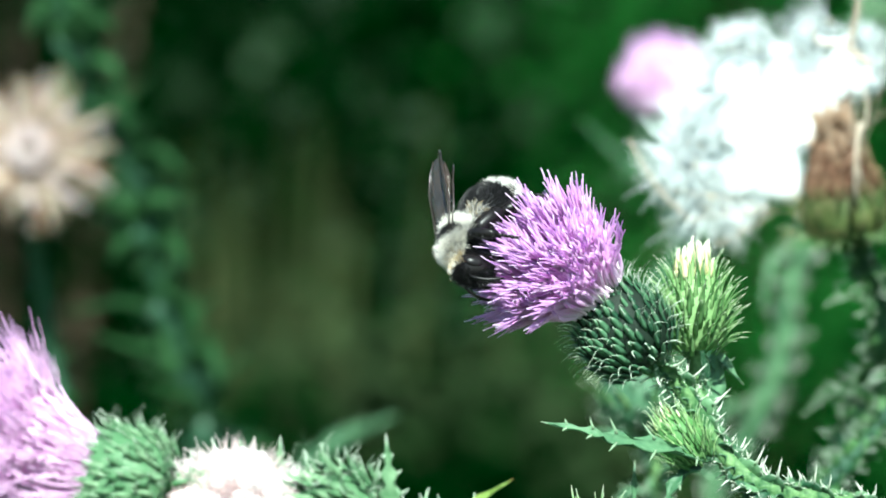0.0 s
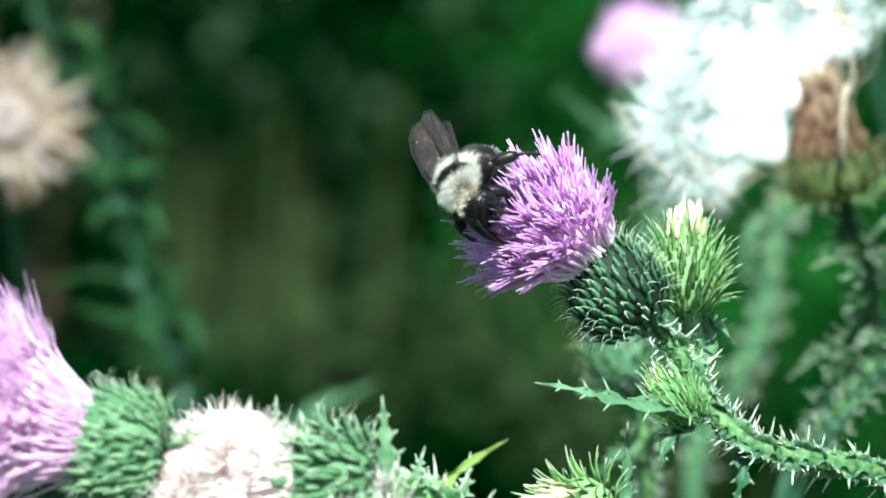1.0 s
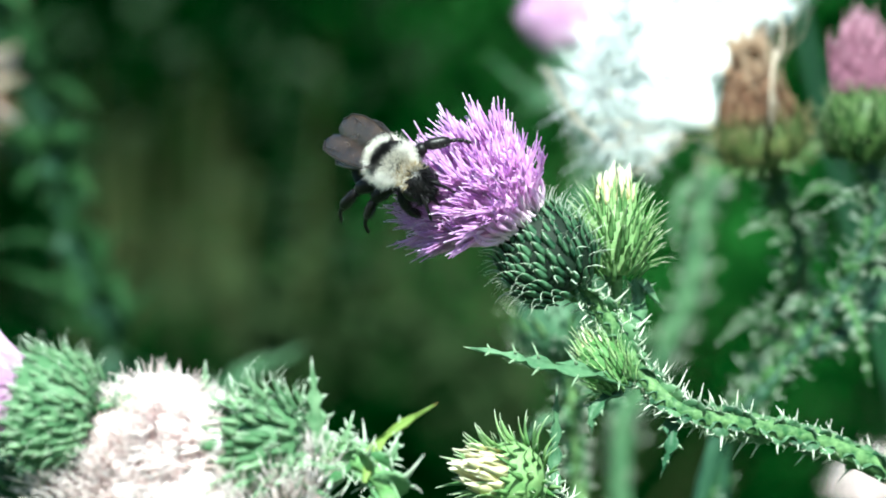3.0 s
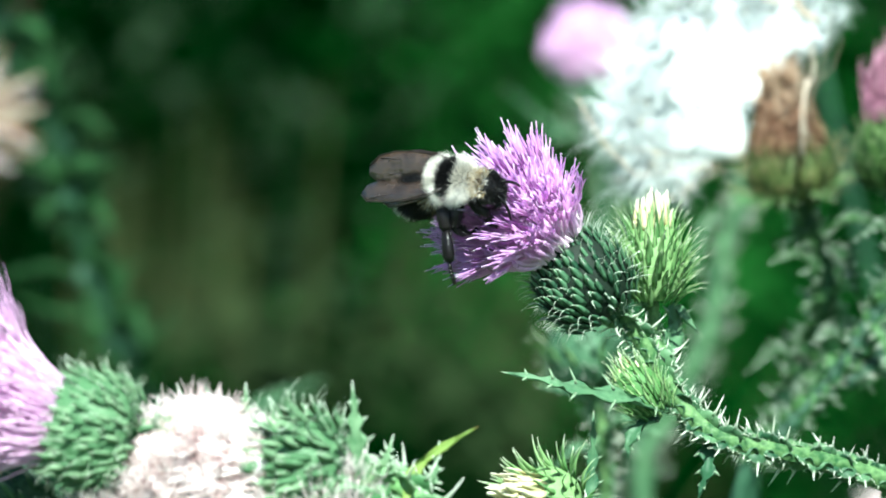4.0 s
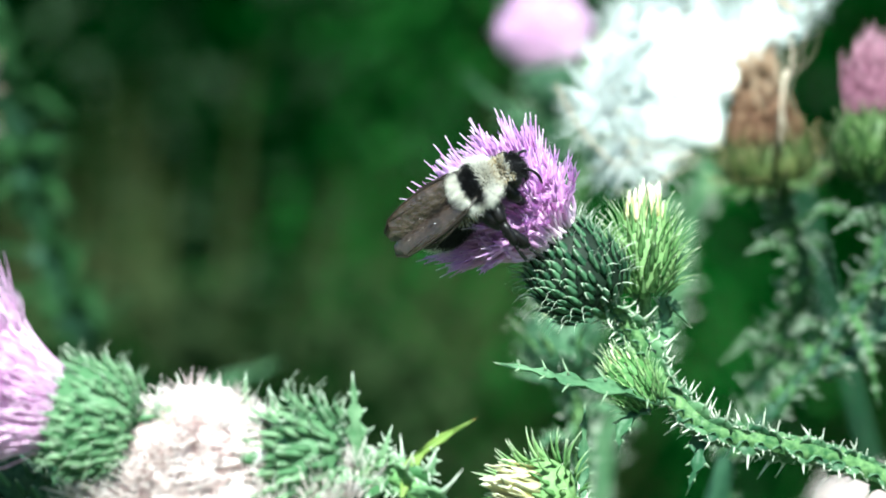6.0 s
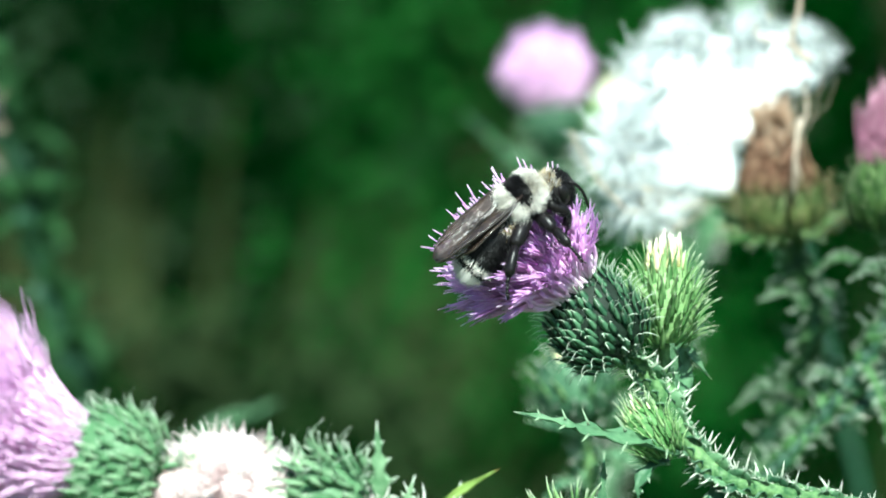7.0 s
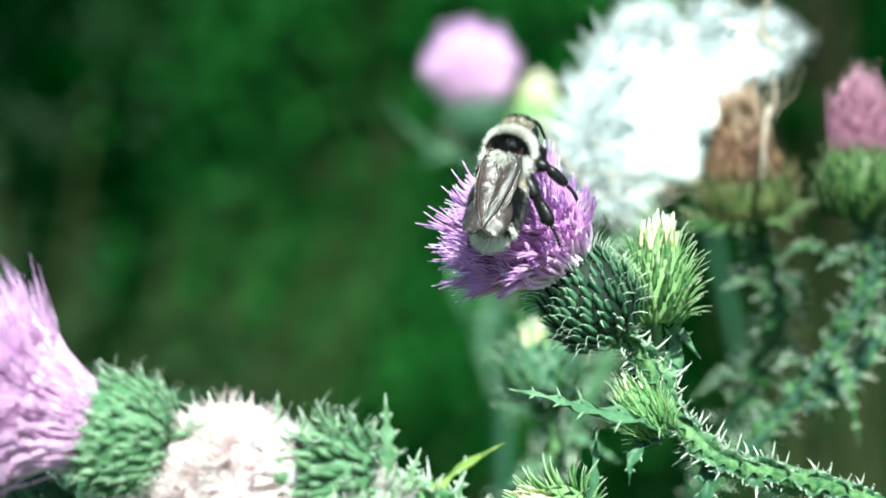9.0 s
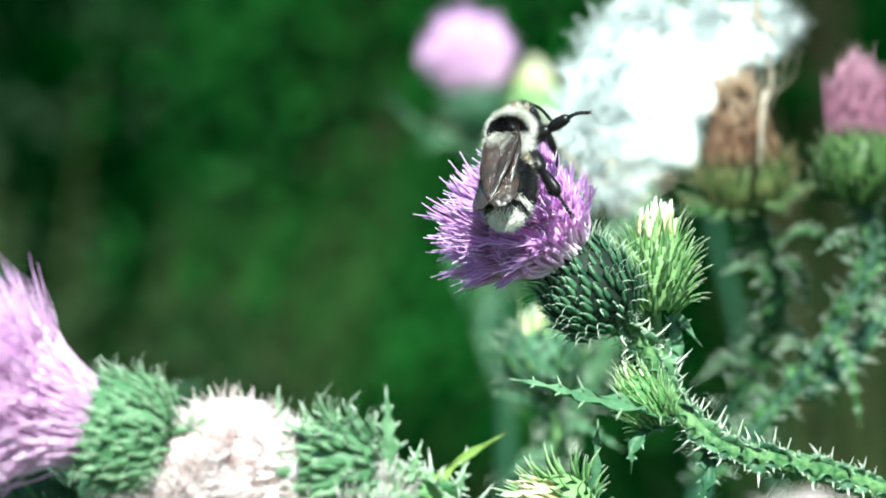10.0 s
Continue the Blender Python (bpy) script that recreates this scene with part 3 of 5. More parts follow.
def fur(parent, name, centre, radii, count, tint, shape=None, length=1.0, seed=1, lean=(-0.35, 0, 0.1), label="", thick=0.042):
    """Hairs as fine three-sided spikes on an ellipsoid, in millimetres; tint gives each hair's material slot or None for bare."""
    rnd = random.Random(seed)
    mats = [FUR_PALE, FUR_BLACK, FUR_TAN]
    verts, faces, slots = [], [], []
    for i in range(count):
        z = 1 - 2 * (i + 0.5) / count
        a = i * 2.39996 + rnd.uniform(-0.3, 0.3)
        p = Vector((z, math.sqrt(max(0, 1 - z * z)) * math.cos(a), math.sqrt(max(0, 1 - z * z)) * math.sin(a)))
        s = tint(p, rnd)
        if s is None:
            continue
        slot, k = s if isinstance(s, tuple) else (s, 1.0)
        q = shape(p) if shape else p
        base = Vector(centre) + Vector((q.x * radii[0], q.y * radii[1], q.z * radii[2]))
        nrm = Vector((p.x / radii[0], p.y / radii[1], p.z / radii[2])).normalized()
        way = (nrm + Vector(lean) + Vector((rnd.uniform(-1, 1), rnd.uniform(-1, 1), rnd.uniform(-1, 1))) * 0.5).normalized()
        L = length * k * rnd.uniform(0.7, 1.25)
        side = way.orthogonal().normalized()
        other = way.cross(side)
        o = len(verts)
        for j in range(3):
            w = 2 * math.pi * j / 3 + a
            verts.append((base - nrm * 0.15 + (side * math.cos(w) + other * math.sin(w)) * thick) * MM)
        bend = way * L + Vector((0, 0, -0.12 * L))
        verts.append((base + bend) * MM)
        for j in range(3):
            faces.append((o + j, o + (j + 1) % 3, o + 3))
            slots.append(slot)
    me = bpy.data.meshes.new(name)
    me.from_pydata(verts, [], faces)
    for m in mats:
        me.materials.append(m)
    me.polygons.foreach_set("material_index", slots)
    ob = piece(name, me, parent, Matrix.Identity(4), label)
    return tagged(ob, kind="stuff")


def bee_parts():
    bee = new("bumblebee")
    bee.empty_display_size = 0.005
    tagged(bee, "bumblebee with pale and black furry bands on a lilac thistle flower", "bumblebee")
    mm = lambda v: Vector(v) * MM
    # thorax
    bm, lay = begin()
    ball(bm, lay, (0, 0, 0), mm((2.6, 2.55, 2.4)))
    thorax = part("thorax", bm, FUR_BLACK, bee, "thorax with pale fur and a black band")

    def tint(p, rnd):
        x = p.x + rnd.uniform(-0.07, 0.07)
        if p.z < -0.30 + 0.2 * (x > 0.3):
            return 1, 0.8
        if abs(x + 0.10) < 0.46 * math.sqrt(max(0.0, 1 - (abs(p.y) / 1.0) ** 3)):
            return 1, 0.6
        if rnd.random() < 0.07:
            return 1, 0.8
        if x >= 0.84:
            return (2 if rnd.random() < 0.4 else 0), 0.8
        return 0, (1.35 if x < -0.4 else 1.0)
    fur(thorax, "thorax_fur", (0, 0, 0), (2.6, 2.55, 2.4), 13000, tint, None, 1.22, 2, thick=0.034)
    # abdomen: egg-shaped, bent a little downwards
    egg = lambda p: Vector((p.x, p.y * (1 - 0.06 * p.x * p.x), p.z * (1 - 0.12 * p.x * p.x) - 0.16 * p.x * p.x))
    bm, lay = begin()
    ball(bm, lay, mm((-4.6, 0, -0.7)), mm((5.3, 3.4, 3.1)), egg, 24, 16)
    abdomen = part("abdomen", bm, FUR_BLACK, bee, "black banded abdomen with a pale furry tail", Matrix.Translation(mm((-2.6, 0, -0.6))))

    def tint2(p, rnd):
        x = p.x + rnd.uniform(-0.05, 0.05)
        if x < -0.50:
            return (0, 0.9) if not (-0.76 < x < -0.60) else (1, 0.6)
        if x > 0.45 and abs(p.y) > 0.5 and p.z > -0.3 and rnd.random() < 0.7:
            return (2 if rnd.random() < 0.5 else 0), 0.8
        return (1, 0.62)
    fur(abdomen, "abdomen_fur", (-4.6, 0, -0.7), (5.3, 3.4, 3.1), 9000, tint2, egg, 1.15, 3, (-0.75, 0, 0.0), thick=0.045)
    # head
    bm, lay = begin()
    ball(bm, lay, mm((3.7, 0, -1.8)), mm((2.1, 2.35, 2.5)))
    hd = part("head", bm, CHITIN, bee, "black head")
    fur(hd, "head_fur", (3.7, 0, -1.8), (2.1, 2.35, 2.5), 3800, lambda p, r: None if abs(p.y) > 0.72 and p.x > -0.2 else ((2 if r.random() < 0.5 else 0, 0.9) if p.z > 0.62 and p.x < 0.35 else (1, 0.8)), None, 0.9, 4, (0.2, 0, -0.1))
    for e in (-1, 1):
        bm, lay = begin()
        ball(bm, lay, (0, 0, 0), mm((0.75, 0.45, 1.25)), None, 12, 8)
        part("eye", bm, CHITIN, hd, "glossy black compound eye", Matrix.Translation(mm((4.2, 1.98 * e, -1.5))) @ Matrix.Rotation(-0.3 * e, 4, "Z"))
        bm, lay = begin()
        tube(bm, lay, spline([mm(p) for p in ((5.0, 0.7 * e, -1.4), (5.9, 1.1 * e, -1.4), (6.5, 1.7 * e, -3.0), (6.2, 2.3 * e, -5.4))], 12), [0.16 * MM] * 5 + [0.2 * MM] * 7 + [0.12 * MM], 6)
        part("antenna", bm, CHITIN, hd)
    bm, lay = begin()
    tube(bm, lay, [mm(p) for p in ((4.5, 0, -3.4), (4.9, 0, -4.8), (4.8, 0, -6.0))], [0.4 * MM, 0.3 * MM, 0.12 * MM], 6)
    part("proboscis", bm, CHITIN, hd)
    # wings
    fore = [(0, 0.3), (2.0, 1.0), (5, 1.25), (8.2, 1.2), (10.6, 0.7), (11.8, -0.4), (11.6, -1.7), (10.2, -2.7), (8.2, -3.1), (5.8, -2.6), (3.2, -1.6), (1.2, -0.7), (0, -0.3)]
    hind = [(0, 0.3), (2, 0.8), (4.6, 0.9), (7.0, 0.4), (8.2, -0.6), (7.7, -1.7), (6.2, -2.3), (4.0, -2.1), (1.8, -1.1), (0, -0.3)]
    veins_f = [[(0, 0.2), (3, 0.95), (6, 1.1), (9.5, 0.95)], [(0, 0.0), (3, 0.2), (6, 0.1), (8.8, 0.3), (10.4, 0.4)], [(0, -0.1), (2.5, -0.7), (5.5, -1.2), (8.6, -1.6)],
               [(0, -0.2), (2.5, -1.1), (5.6, -2.2)], [(4.6, 0.15), (5.2, -0.5), (5.2, -1.15)], [(7.0, 0.15), (7.6, -0.7), (7.4, -1.4)], [(3.0, 0.2), (3.4, -0.3), (3.3, -0.85)], [(8.8, 0.3), (9.2, -0.6), (8.6, -1.6)]]
    veins_h = [[(0, 0.2), (3, 0.6), (6, 0.5)], [(0, 0), (3, -0.2), (6.4, -0.7)], [(0, -0.2), (2.5, -0.9), (5, -1.6)], [(3.6, -0.3), (3.9, -0.9), (3.6, -1.2)]]
    wings = []
    for e in (1, -1):
        for nm, line, veins, root, back, tiltup in (("forewing", fore, veins_f, (-0.5, 1.8, 1.7), 4, -5), ("hindwing", hind, veins_h, (-1.3, 1.9, 1.4), 12, -8)):
            bm, lay = begin()
            wav = lambda x, y: 0.12 * math.sin(1.3 * x + 2 * y) + 0.01 * x * x * 0.4
            n = len(line)
            line = [(x * 1.15, y * 1.04) for x, y in line]
            rim = [bm.verts.new(mm((x, -y * e, wav(x, y)))) for x, y in line]
            mid = [bm.verts.new(mm((x, -(0.35 * y - 0.45 * x / 10) * e, wav(x, 0.35 * y) + 0.12))) for x, y in line]
            for k in range(n - 1):
                bm.faces.new((rim[k], rim[k + 1], mid[k + 1], mid[k]))
            bm.faces.new(mid)
            bmesh.ops.triangulate(bm, faces=bm.faces)
            bmesh.ops.recalc_face_normals(bm, faces=bm.faces)
            bmesh.ops.solidify(bm, geom=bm.faces[:], thickness=0.03 * MM)
            w = part(nm, bm, WING, bee, "smoky translucent wing")
            wings.append((w, e, mm((root[0], root[1] * e, root[2])), back, tiltup))
            for v in [[(x * 1.15, y * 1.04) for x, y in v] for v in veins]:
                bm, lay = begin()
                tube(bm, lay, spline([mm((x, -y * e, wav(x, y) + 0.06)) for x, y in v], 8), 0.06 * MM, 4)
                part("vein", bm, VEIN, w)
            bm, lay = begin()
            tube(bm, lay, [mm((x, -y * e, wav(x, y))) for x, y in line[:6]], 0.09 * MM, 4)
            part("vein", bm, VEIN, w)
    # legs: each femur turns at the body, each shin at the knee
    legs = []
    for nm, root, fl, tl, thick in (("front_leg", (2.0, 1.5, -2.0), 2.8, 2.8, 0.76), ("middle_leg", (0.2, 1.9, -2.2), 3.2, 3.2, 0.88), ("hind_leg", (-1.7, 1.9, -2.1), 3.8, 4.0, 1.02)):
        for e in (1, -1):
            bm, lay = begin()
            tube(bm, lay, [mm((x, 0, z)) for x, z in ((-0.6, 0), (0.3, 0.1), (fl * 0.5, 0.2), (fl * 0.9, 0.08), (fl + 0.1, 0))], [thick * MM * k for k in (0.8, 1.0, 1.1, 0.85, 0.5)], 8)
            femur = part(nm, bm, CHITIN, bee, "black leg")
            fur(femur, "leg_fur", (fl * 0.5, 0, 0.1), (fl * 0.5, thick, thick), 420, lambda p, r: (1, 0.7), None, 0.55, 6, (0.3, 0, 0))
            bm, lay = begin()
            tube(bm, lay, [mm((x, 0, z)) for x, z in ((0, 0), (tl * 0.3, 0.05), (tl * 0.8, 0.03), (tl, 0))], [thick * MM * k for k in (0.55, 0.85, 1.05 if "hind" in nm else 0.8, 0.55)], 8, 0, 0.7)
            x = tl
            for k in range(5):
                ln = 0.9 if k == 0 else 0.42
                tube(bm, lay, [mm((x, 0, -0.04 * k * k)), mm((x + ln * 0.85, 0, -0.04 * (k + 1) ** 2)), mm((x + ln, 0, -0.04 * (k + 1) ** 2))], [0.2 * MM, 0.27 * MM, 0.12 * MM], 6)
                x += ln
            for c in (-1, 1):
                tube(bm, lay, [mm((x, 0, -1.0)), mm((x + 0.25, 0.2 * c, -1.05)), mm((x + 0.3, 0.32 * c, -1.35))], [0.1 * MM, 0.08 * MM, 0.02 * MM], 4)
            shin = part("shin", bm, CHITIN, femur, "", Matrix.Translation(mm((fl, 0, 0))))
            fur(shin, "shin_fur", (tl * 0.5, 0, 0), (tl * 0.55, thick * 0.7, thick * 0.7), 340, lambda p, r: (1, 0.7), None, 0.5, 7, (0.4, 0, 0))
            legs.append((nm, e, root, fl, femur, shin))
    return bee, legs, wings, abdomen


bee, bee_legs, bee_wings, bee_abdomen = bee_parts()

# ---- the seeding thistle behind ----
def tuft_mesh(seed, hairs=34, length=13.0, cone=1.2, bold=1.0):
    """A seed's parachute: fine white bristles that fan out from a small brown seed."""
    rnd = random.Random(seed)
    bm, lay = begin()
    tube(bm, lay, [(0, 0, -0.0032), (0, 0, -0.0015), (0, 0, 0)], [0.0002, 0.0006, 0.0003], 5, 1)
    for k in range(hairs):
        th = cone * math.sqrt((k + 0.5) / hairs) + rnd.uniform(-0.1, 0.1)
        a = k * 2.39996
        L = length * MM * rnd.uniform(0.75, 1.1)
        way = Vector((math.sin(th) * math.cos(a), math.sin(th) * math.sin(a), math.cos(th)))
        sag = Vector((rnd.uniform(-1, 1), rnd.uniform(-1, 1), rnd.uniform(-1, 1))) * L * 0.12
        tube(bm, lay, [way * 0.0002, way * L * 0.5 + sag * 0.4, way * L + sag], [0.00015 * bold, 0.00012 * bold, 0.00003], 3)
    return mesh_of("seed_tuft", bm, (PAPPUS, SEED))


STARS = [tuft_mesh(k + 7, 26, 14.0, c, 1.7) for k, c in enumerate((1.5, 1.9, 1.2))]
TUFTS = [tuft_mesh(k, cone=c) for k, c in enumerate((1.2, 1.6, 1.0))]

seeder = plant("seeding thistle with a burst head of white fluff", (0.055, 0.15))
G0 = Vector((0.01764, 0.14000, 0.98607))
G1 = Vector((0.01525, 0.13600, 1.00644))
gone = involucre("seed_head", seeder, aligned(rel(seeder, G0), G1 - G0, (1, 0, 0)), 0.0066, 0.0092, BR_DRY, 190, BRACT_DRY, "drying seed head with brown tuft and white fluff", lean=0.0, grow=(0.75, 0.95), wild=0.14)
crown(gone, 0.0078, 0.0062, -0.40, FL_BROWN, 290, "withered_floret", 1.0, 8, 0.26, (-0.02, 0, 0), dome=0.50, size=1.36)
crown(gone, 0.0016, 0.0048, 1.6, [bract_mesh(6.0, 0.5, c, BRACT_PALE) for c in (0.3, 0.7, -0.2)], 44, "spiny_bract", 1.0, 9, 0.3, inner=0.8)
rnd = random.Random(21)
inv = gone.matrix_basis.inverted()


def matted(c, r, seed, form):
    """A ragged lump of felted fluff."""
    bm, lay = begin()
    ball(bm, lay, (0, 0, 0), (r * form[0], r * form[1], r * form[2]), None, 48, 32)
    for v in bm.verts:
        d = v.co.normalized()
        v.co += Vector((d.x * form[0], d.y * form[1], d.z * form[2])) * (0.34 * noise.noise(d * 2.6 + Vector((seed, 0, 0))) + 0.05 * noise.noise(d * 7 + Vector((0, seed, 0))))
    part("felted_fluff", bm, FELT, gone, "", inv @ Matrix.Translation(rel(seeder, c)))


def fluff_hair(c, radii, count, length, seed, of=None, mat=PAPPUS):
    """Loose bristles that stand out from a lump of fluff on all sides."""
    r = random.Random(seed)
    verts, faces = [], []
    for i in range(count):
        z = 1 - 2 * (i + 0.5) / count
        a = i * 2.39996
        d = Vector((math.sqrt(1 - z * z) * math.cos(a), math.sqrt(1 - z * z) * math.sin(a), z))
        base = Vector((d.x * radii[0], d.y * radii[1], d.z * radii[2])) * 0.9
        way = (Vector((d.x / radii[0], d.y / radii[1], d.z / radii[2])).normalized() + Vector((r.uniform(-1, 1), r.uniform(-1, 1), r.uniform(-1, 1))) * 0.55).normalized()
        L = length * r.uniform(0.5, 1.3)
        s = way.orthogonal().normalized()
        q = way.cross(s)
        o = len(verts)
        bend = Vector((r.uniform(-1, 1), r.uniform(-1, 1), r.uniform(-1, 1))) * L * 0.12
        for u, w in ((0.0, 0.00012), (0.55, 0.00009)):
            for j in range(3):
                g = 2.0944 * j
                verts.append(base + way * L * u + bend * u + (s * math.cos(g) + q * math.sin(g)) * w)
        verts.append(base + way * L)
        for j in range(3):
            k = (j + 1) % 3
            faces += [(o + j, o + k, o + 3 + k, o + 3 + j), (o + 3 + j, o + 3 + k, o + 6)]
    me = bpy.data.meshes.new("fluff_hair")
    me.from_pydata(verts, [], faces)
    me.materials.append(mat)
    of = of or gone
    tagged(piece("fluff_hair", me, of, of.matrix_basis.inverted() @ Matrix.Translation(rel(of.parent, c))), kind="stuff")


for k, (c, r) in enumerate((((0.00270, 0.14800, 1.00171), (0.0094, 0.0038, 0.0102)),
                            ((0.01331, 0.14800, 1.01068), (0.0088, 0.0019, 0.0042)),
                            ((-0.00049, 0.14800, 0.99170), (0.0052, 0.0010, 0.0022)),
                            ((0.00903, 0.14800, 1.00606), (0.0071, 0.0024, 0.0054)))):
    matted(c, 1.08, k + 1, r)
    fluff_hair(c, r, 300 + int(3.5e6 * (r[0] + r[1]) * r[2]), 0.0028, 81 + k)
# stars of loose parachutes on the open side, small ones along the upper edge
heart = Vector((0.00553, 0.15000, 1.00168))
for n, (spots, each, sizes) in enumerate(((((-0.00614, 0.13800, 1.00158), (-0.00414, 0.13800, 1.00618), (-0.00578, 0.13800, 0.99693), (-0.00284, 0.13800, 0.99082), (-0.00718, 0.13800, 0.99906), (-0.00114, 0.13800, 1.01035)), 4, (0.40, 0.72)), (((0.00053, 0.14500, 1.01529), (0.00457, 0.14500, 1.01440), (0.00920, 0.14500, 1.01434), (0.01386, 0.14500, 1.01639), (0.01932, 0.14500, 1.01505), (0.02223, 0.14500, 1.01206), (-0.00462, 0.14500, 0.99118), (0.00043, 0.14500, 0.98900)), 6, (0.20, 0.44)))):
    for c in spots:
        for i in range(each):
            p = Vector(c) + Vector((rnd.gauss(0, 0.0012), rnd.gauss(0, 0.0012), rnd.gauss(0, 0.0012)))
            away = (p - heart).normalized() + Vector([rnd.uniform(-0.8, 0.8) for _ in range(3)])
            q = aligned(rel(seeder, p), away, (0.3, 0.5, 0.8))
            piece("seed_tuft", (TUFTS if n else STARS)[i % 3], gone, inv @ q @ Matrix.Scale(rnd.uniform(*sizes), 4))


def straw(pts, r, name="dry_bract"):
    bm, lay = begin()
    r = r * 0.7
    tube(bm, lay, spline(pts, 14), [r * (1 - 0.6 * abs(k / 14 - 0.4)) for k in range(15)], 6, 0, 0.45)
    part(name, bm, STRAW, gone, "", inv)


straw([rel(seeder, p) for p in ((0.01891, 0.12800, 0.99292), (0.01896, 0.12600, 0.99810), (0.01935, 0.12700, 1.00302), (0.01973, 0.13000, 1.00444))], 0.0007)
straw([rel(seeder, p) for p in ((0.02132, 0.13000, 1.01282), (0.01835, 0.13000, 1.01525), (0.01929, 0.13000, 1.02026), (0.01968, 0.13000, 1.02401))], 0.0008)
straw([rel(seeder, p) for p in ((0.01810, 0.13000, 1.01524), (0.01543, 0.13000, 1.01584), (0.01334, 0.13000, 1.01637), (0.01286, 0.13000, 1.01861))], 0.0005)
straw([rel(seeder, p) for p in ((-0.00579, 0.12200, 0.99131), (-0.00821, 0.12000, 0.99398), (-0.01108, 0.12000, 0.99771), (-0.01400, 0.12200, 1.00292))], 0.0003)
straw([rel(seeder, p) for p in ((0.00658, 0.12500, 0.99267), (0.00001, 0.12100, 0.99181), (-0.00577, 0.12100, 0.99157), (-0.00743, 0.12200, 0.99380))], 0.00016)
straw([rel(seeder, p) for p in ((0.01985, 0.13000, 0.99469), (0.01900, 0.12800, 1.00070), (0.02068, 0.13000, 1.00553), (0.02029, 0.13300, 1.00947))], 0.0005)
# dry strands that fan out on both sides of the head
for source, ends in (((0.00490, 0.12800, 0.99139), ((-0.00990, 0.12200, 0.99670), (-0.00827, 0.12200, 0.98965), (-0.00497, 0.12200, 0.98757), (-0.00084, 0.12200, 0.98632), (0.00246, 0.12200, 0.98507), (-0.00371, 0.12200, 0.99379))), ((0.01778, 0.13000, 1.00053), ((0.01899, 0.12600, 1.01164), (0.02080, 0.12600, 1.01230), (0.02270, 0.12600, 1.01246), (0.02410, 0.12600, 1.01122), (0.02518, 0.12600, 1.00956)))):
    for i, e in enumerate(ends):
        a, b = rel(seeder, source) + Vector((rnd.gauss(0, 0.0016), 0, rnd.gauss(0, 0.0016))), rel(seeder, e) + Vector((rnd.gauss(0, 0.0012), rnd.gauss(0, 0.002), rnd.gauss(0, 0.0012)))
        straw([a, a.lerp(b, 0.5) + Vector((rnd.gauss(0, 0.0008), 0, rnd.gauss(0, 0.0008))), b], rnd.uniform(0.00010, 0.00022))
stem(seeder, [rel(seeder, p) for p in ((0.01781, 0.14000, 0.98641), (0.02117, 0.14200, 0.97979), (0.02225, 0.14500, 0.97097), (0.01985, 0.15000, 0.96267), (0.01576, 0.15200, 0.95335), (0.01077, 0.15300, 0.94238))] + [Vector((-0.03, 0.0, 0.72)), Vector((0, 0, 0))], 0.0012, 0.004, 120, STEM_DARK, 70, 1.2, 31, wings=0.3, wild=0.5, lobeset=LOBES_MID, wing_mat=LOBE_MID)
for k, (a, b, c) in enumerate((((0.02251, 0.14200, 0.98065), (0.02667, 0.13800, 0.98277), (0.03241, 0.13500, 0.98059)), ((0.02195, 0.14300, 0.97459), (0.01757, 0.14000, 0.97743), (0.01497, 0.13800, 0.97678)),
                               ((0.02060, 0.14800, 0.96377), (0.02458, 0.14300, 0.96695), (0.02785, 0.14000, 0.96307)), ((0.01902, 0.15000, 0.96094), (0.01458, 0.14600, 0.96226), (0.01118, 0.14500, 0.95979)),
                               ((0.02237, 0.14200, 0.97810), (0.02506, 0.13800, 0.97685), (0.02669, 0.13600, 0.97200)), ((0.01660, 0.15200, 0.95465), (0.01905, 0.15000, 0.95751), (0.02323, 0.14800, 0.95693)))):
    leaf(seeder, [rel(seeder, p) for p in (a, b, c)], 0.0010, 6, LOBE_MID, seed=50 + k, spine=2.4)

# ---- the thistle with a rose head ----
rose = plant("thistle with an opening rose-pink flower head", (0.03, 0.115))
R0, R1 = Vector((0.03259, 0.11200, 0.99018)), Vector((0.03206, 0.11200, 1.01309))
rh = involucre("flower_head", rose, aligned(rel(rose, R0), R1 - R0, (1, 0, 0)), 0.0061, 0.0104, BR_RED, 170, BRACT_MID, "half-open rose-pink head in a smooth green cup", lean=0.0, grow=(0.8, 1.1))
crown(rh, 0.0085, 0.0044, 0.24, [floret_mesh(11.5, b, 0.13, 3, k + 60, (FLORET_RED, FLORET_RED), 0.15) for k, b in enumerate((-0.16, -0.24, -0.1))], 300, seed=12, vary=0.22, dome=0.58, size=0.95)
rs = [rel(rose, p) for p in ((0.03259, 0.11200, 0.99034), (0.03471, 0.11200, 0.98461), (0.03328, 0.11000, 0.97824), (0.02853, 0.10800, 0.97064), (0.02282, 0.10600, 0.96305), (0.01710, 0.10400, 0.95671), (0.01060, 0.10200, 0.94956))]
stem(rose, rs + [Vector((-0.03, 0.0, 0.70)), Vector((0, 0, 0))], 0.0013, 0.004, 110, STEM_DARK, 70, 1.2, 33, wings=0.4, wild=0.5, lobeset=LOBES_MID, wing_mat=STEM_DARK)
stem(rose, [rel(rose, p) for p in ((0.04146, 0.12000, 0.97887), (0.03647, 0.11800, 0.97242), (0.03126, 0.11200, 0.96648), (0.02491, 0.10700, 0.96212))], 0.0011, 0.0012, 30, STEM_DARK, 24, 1.2, 34, name="branch")
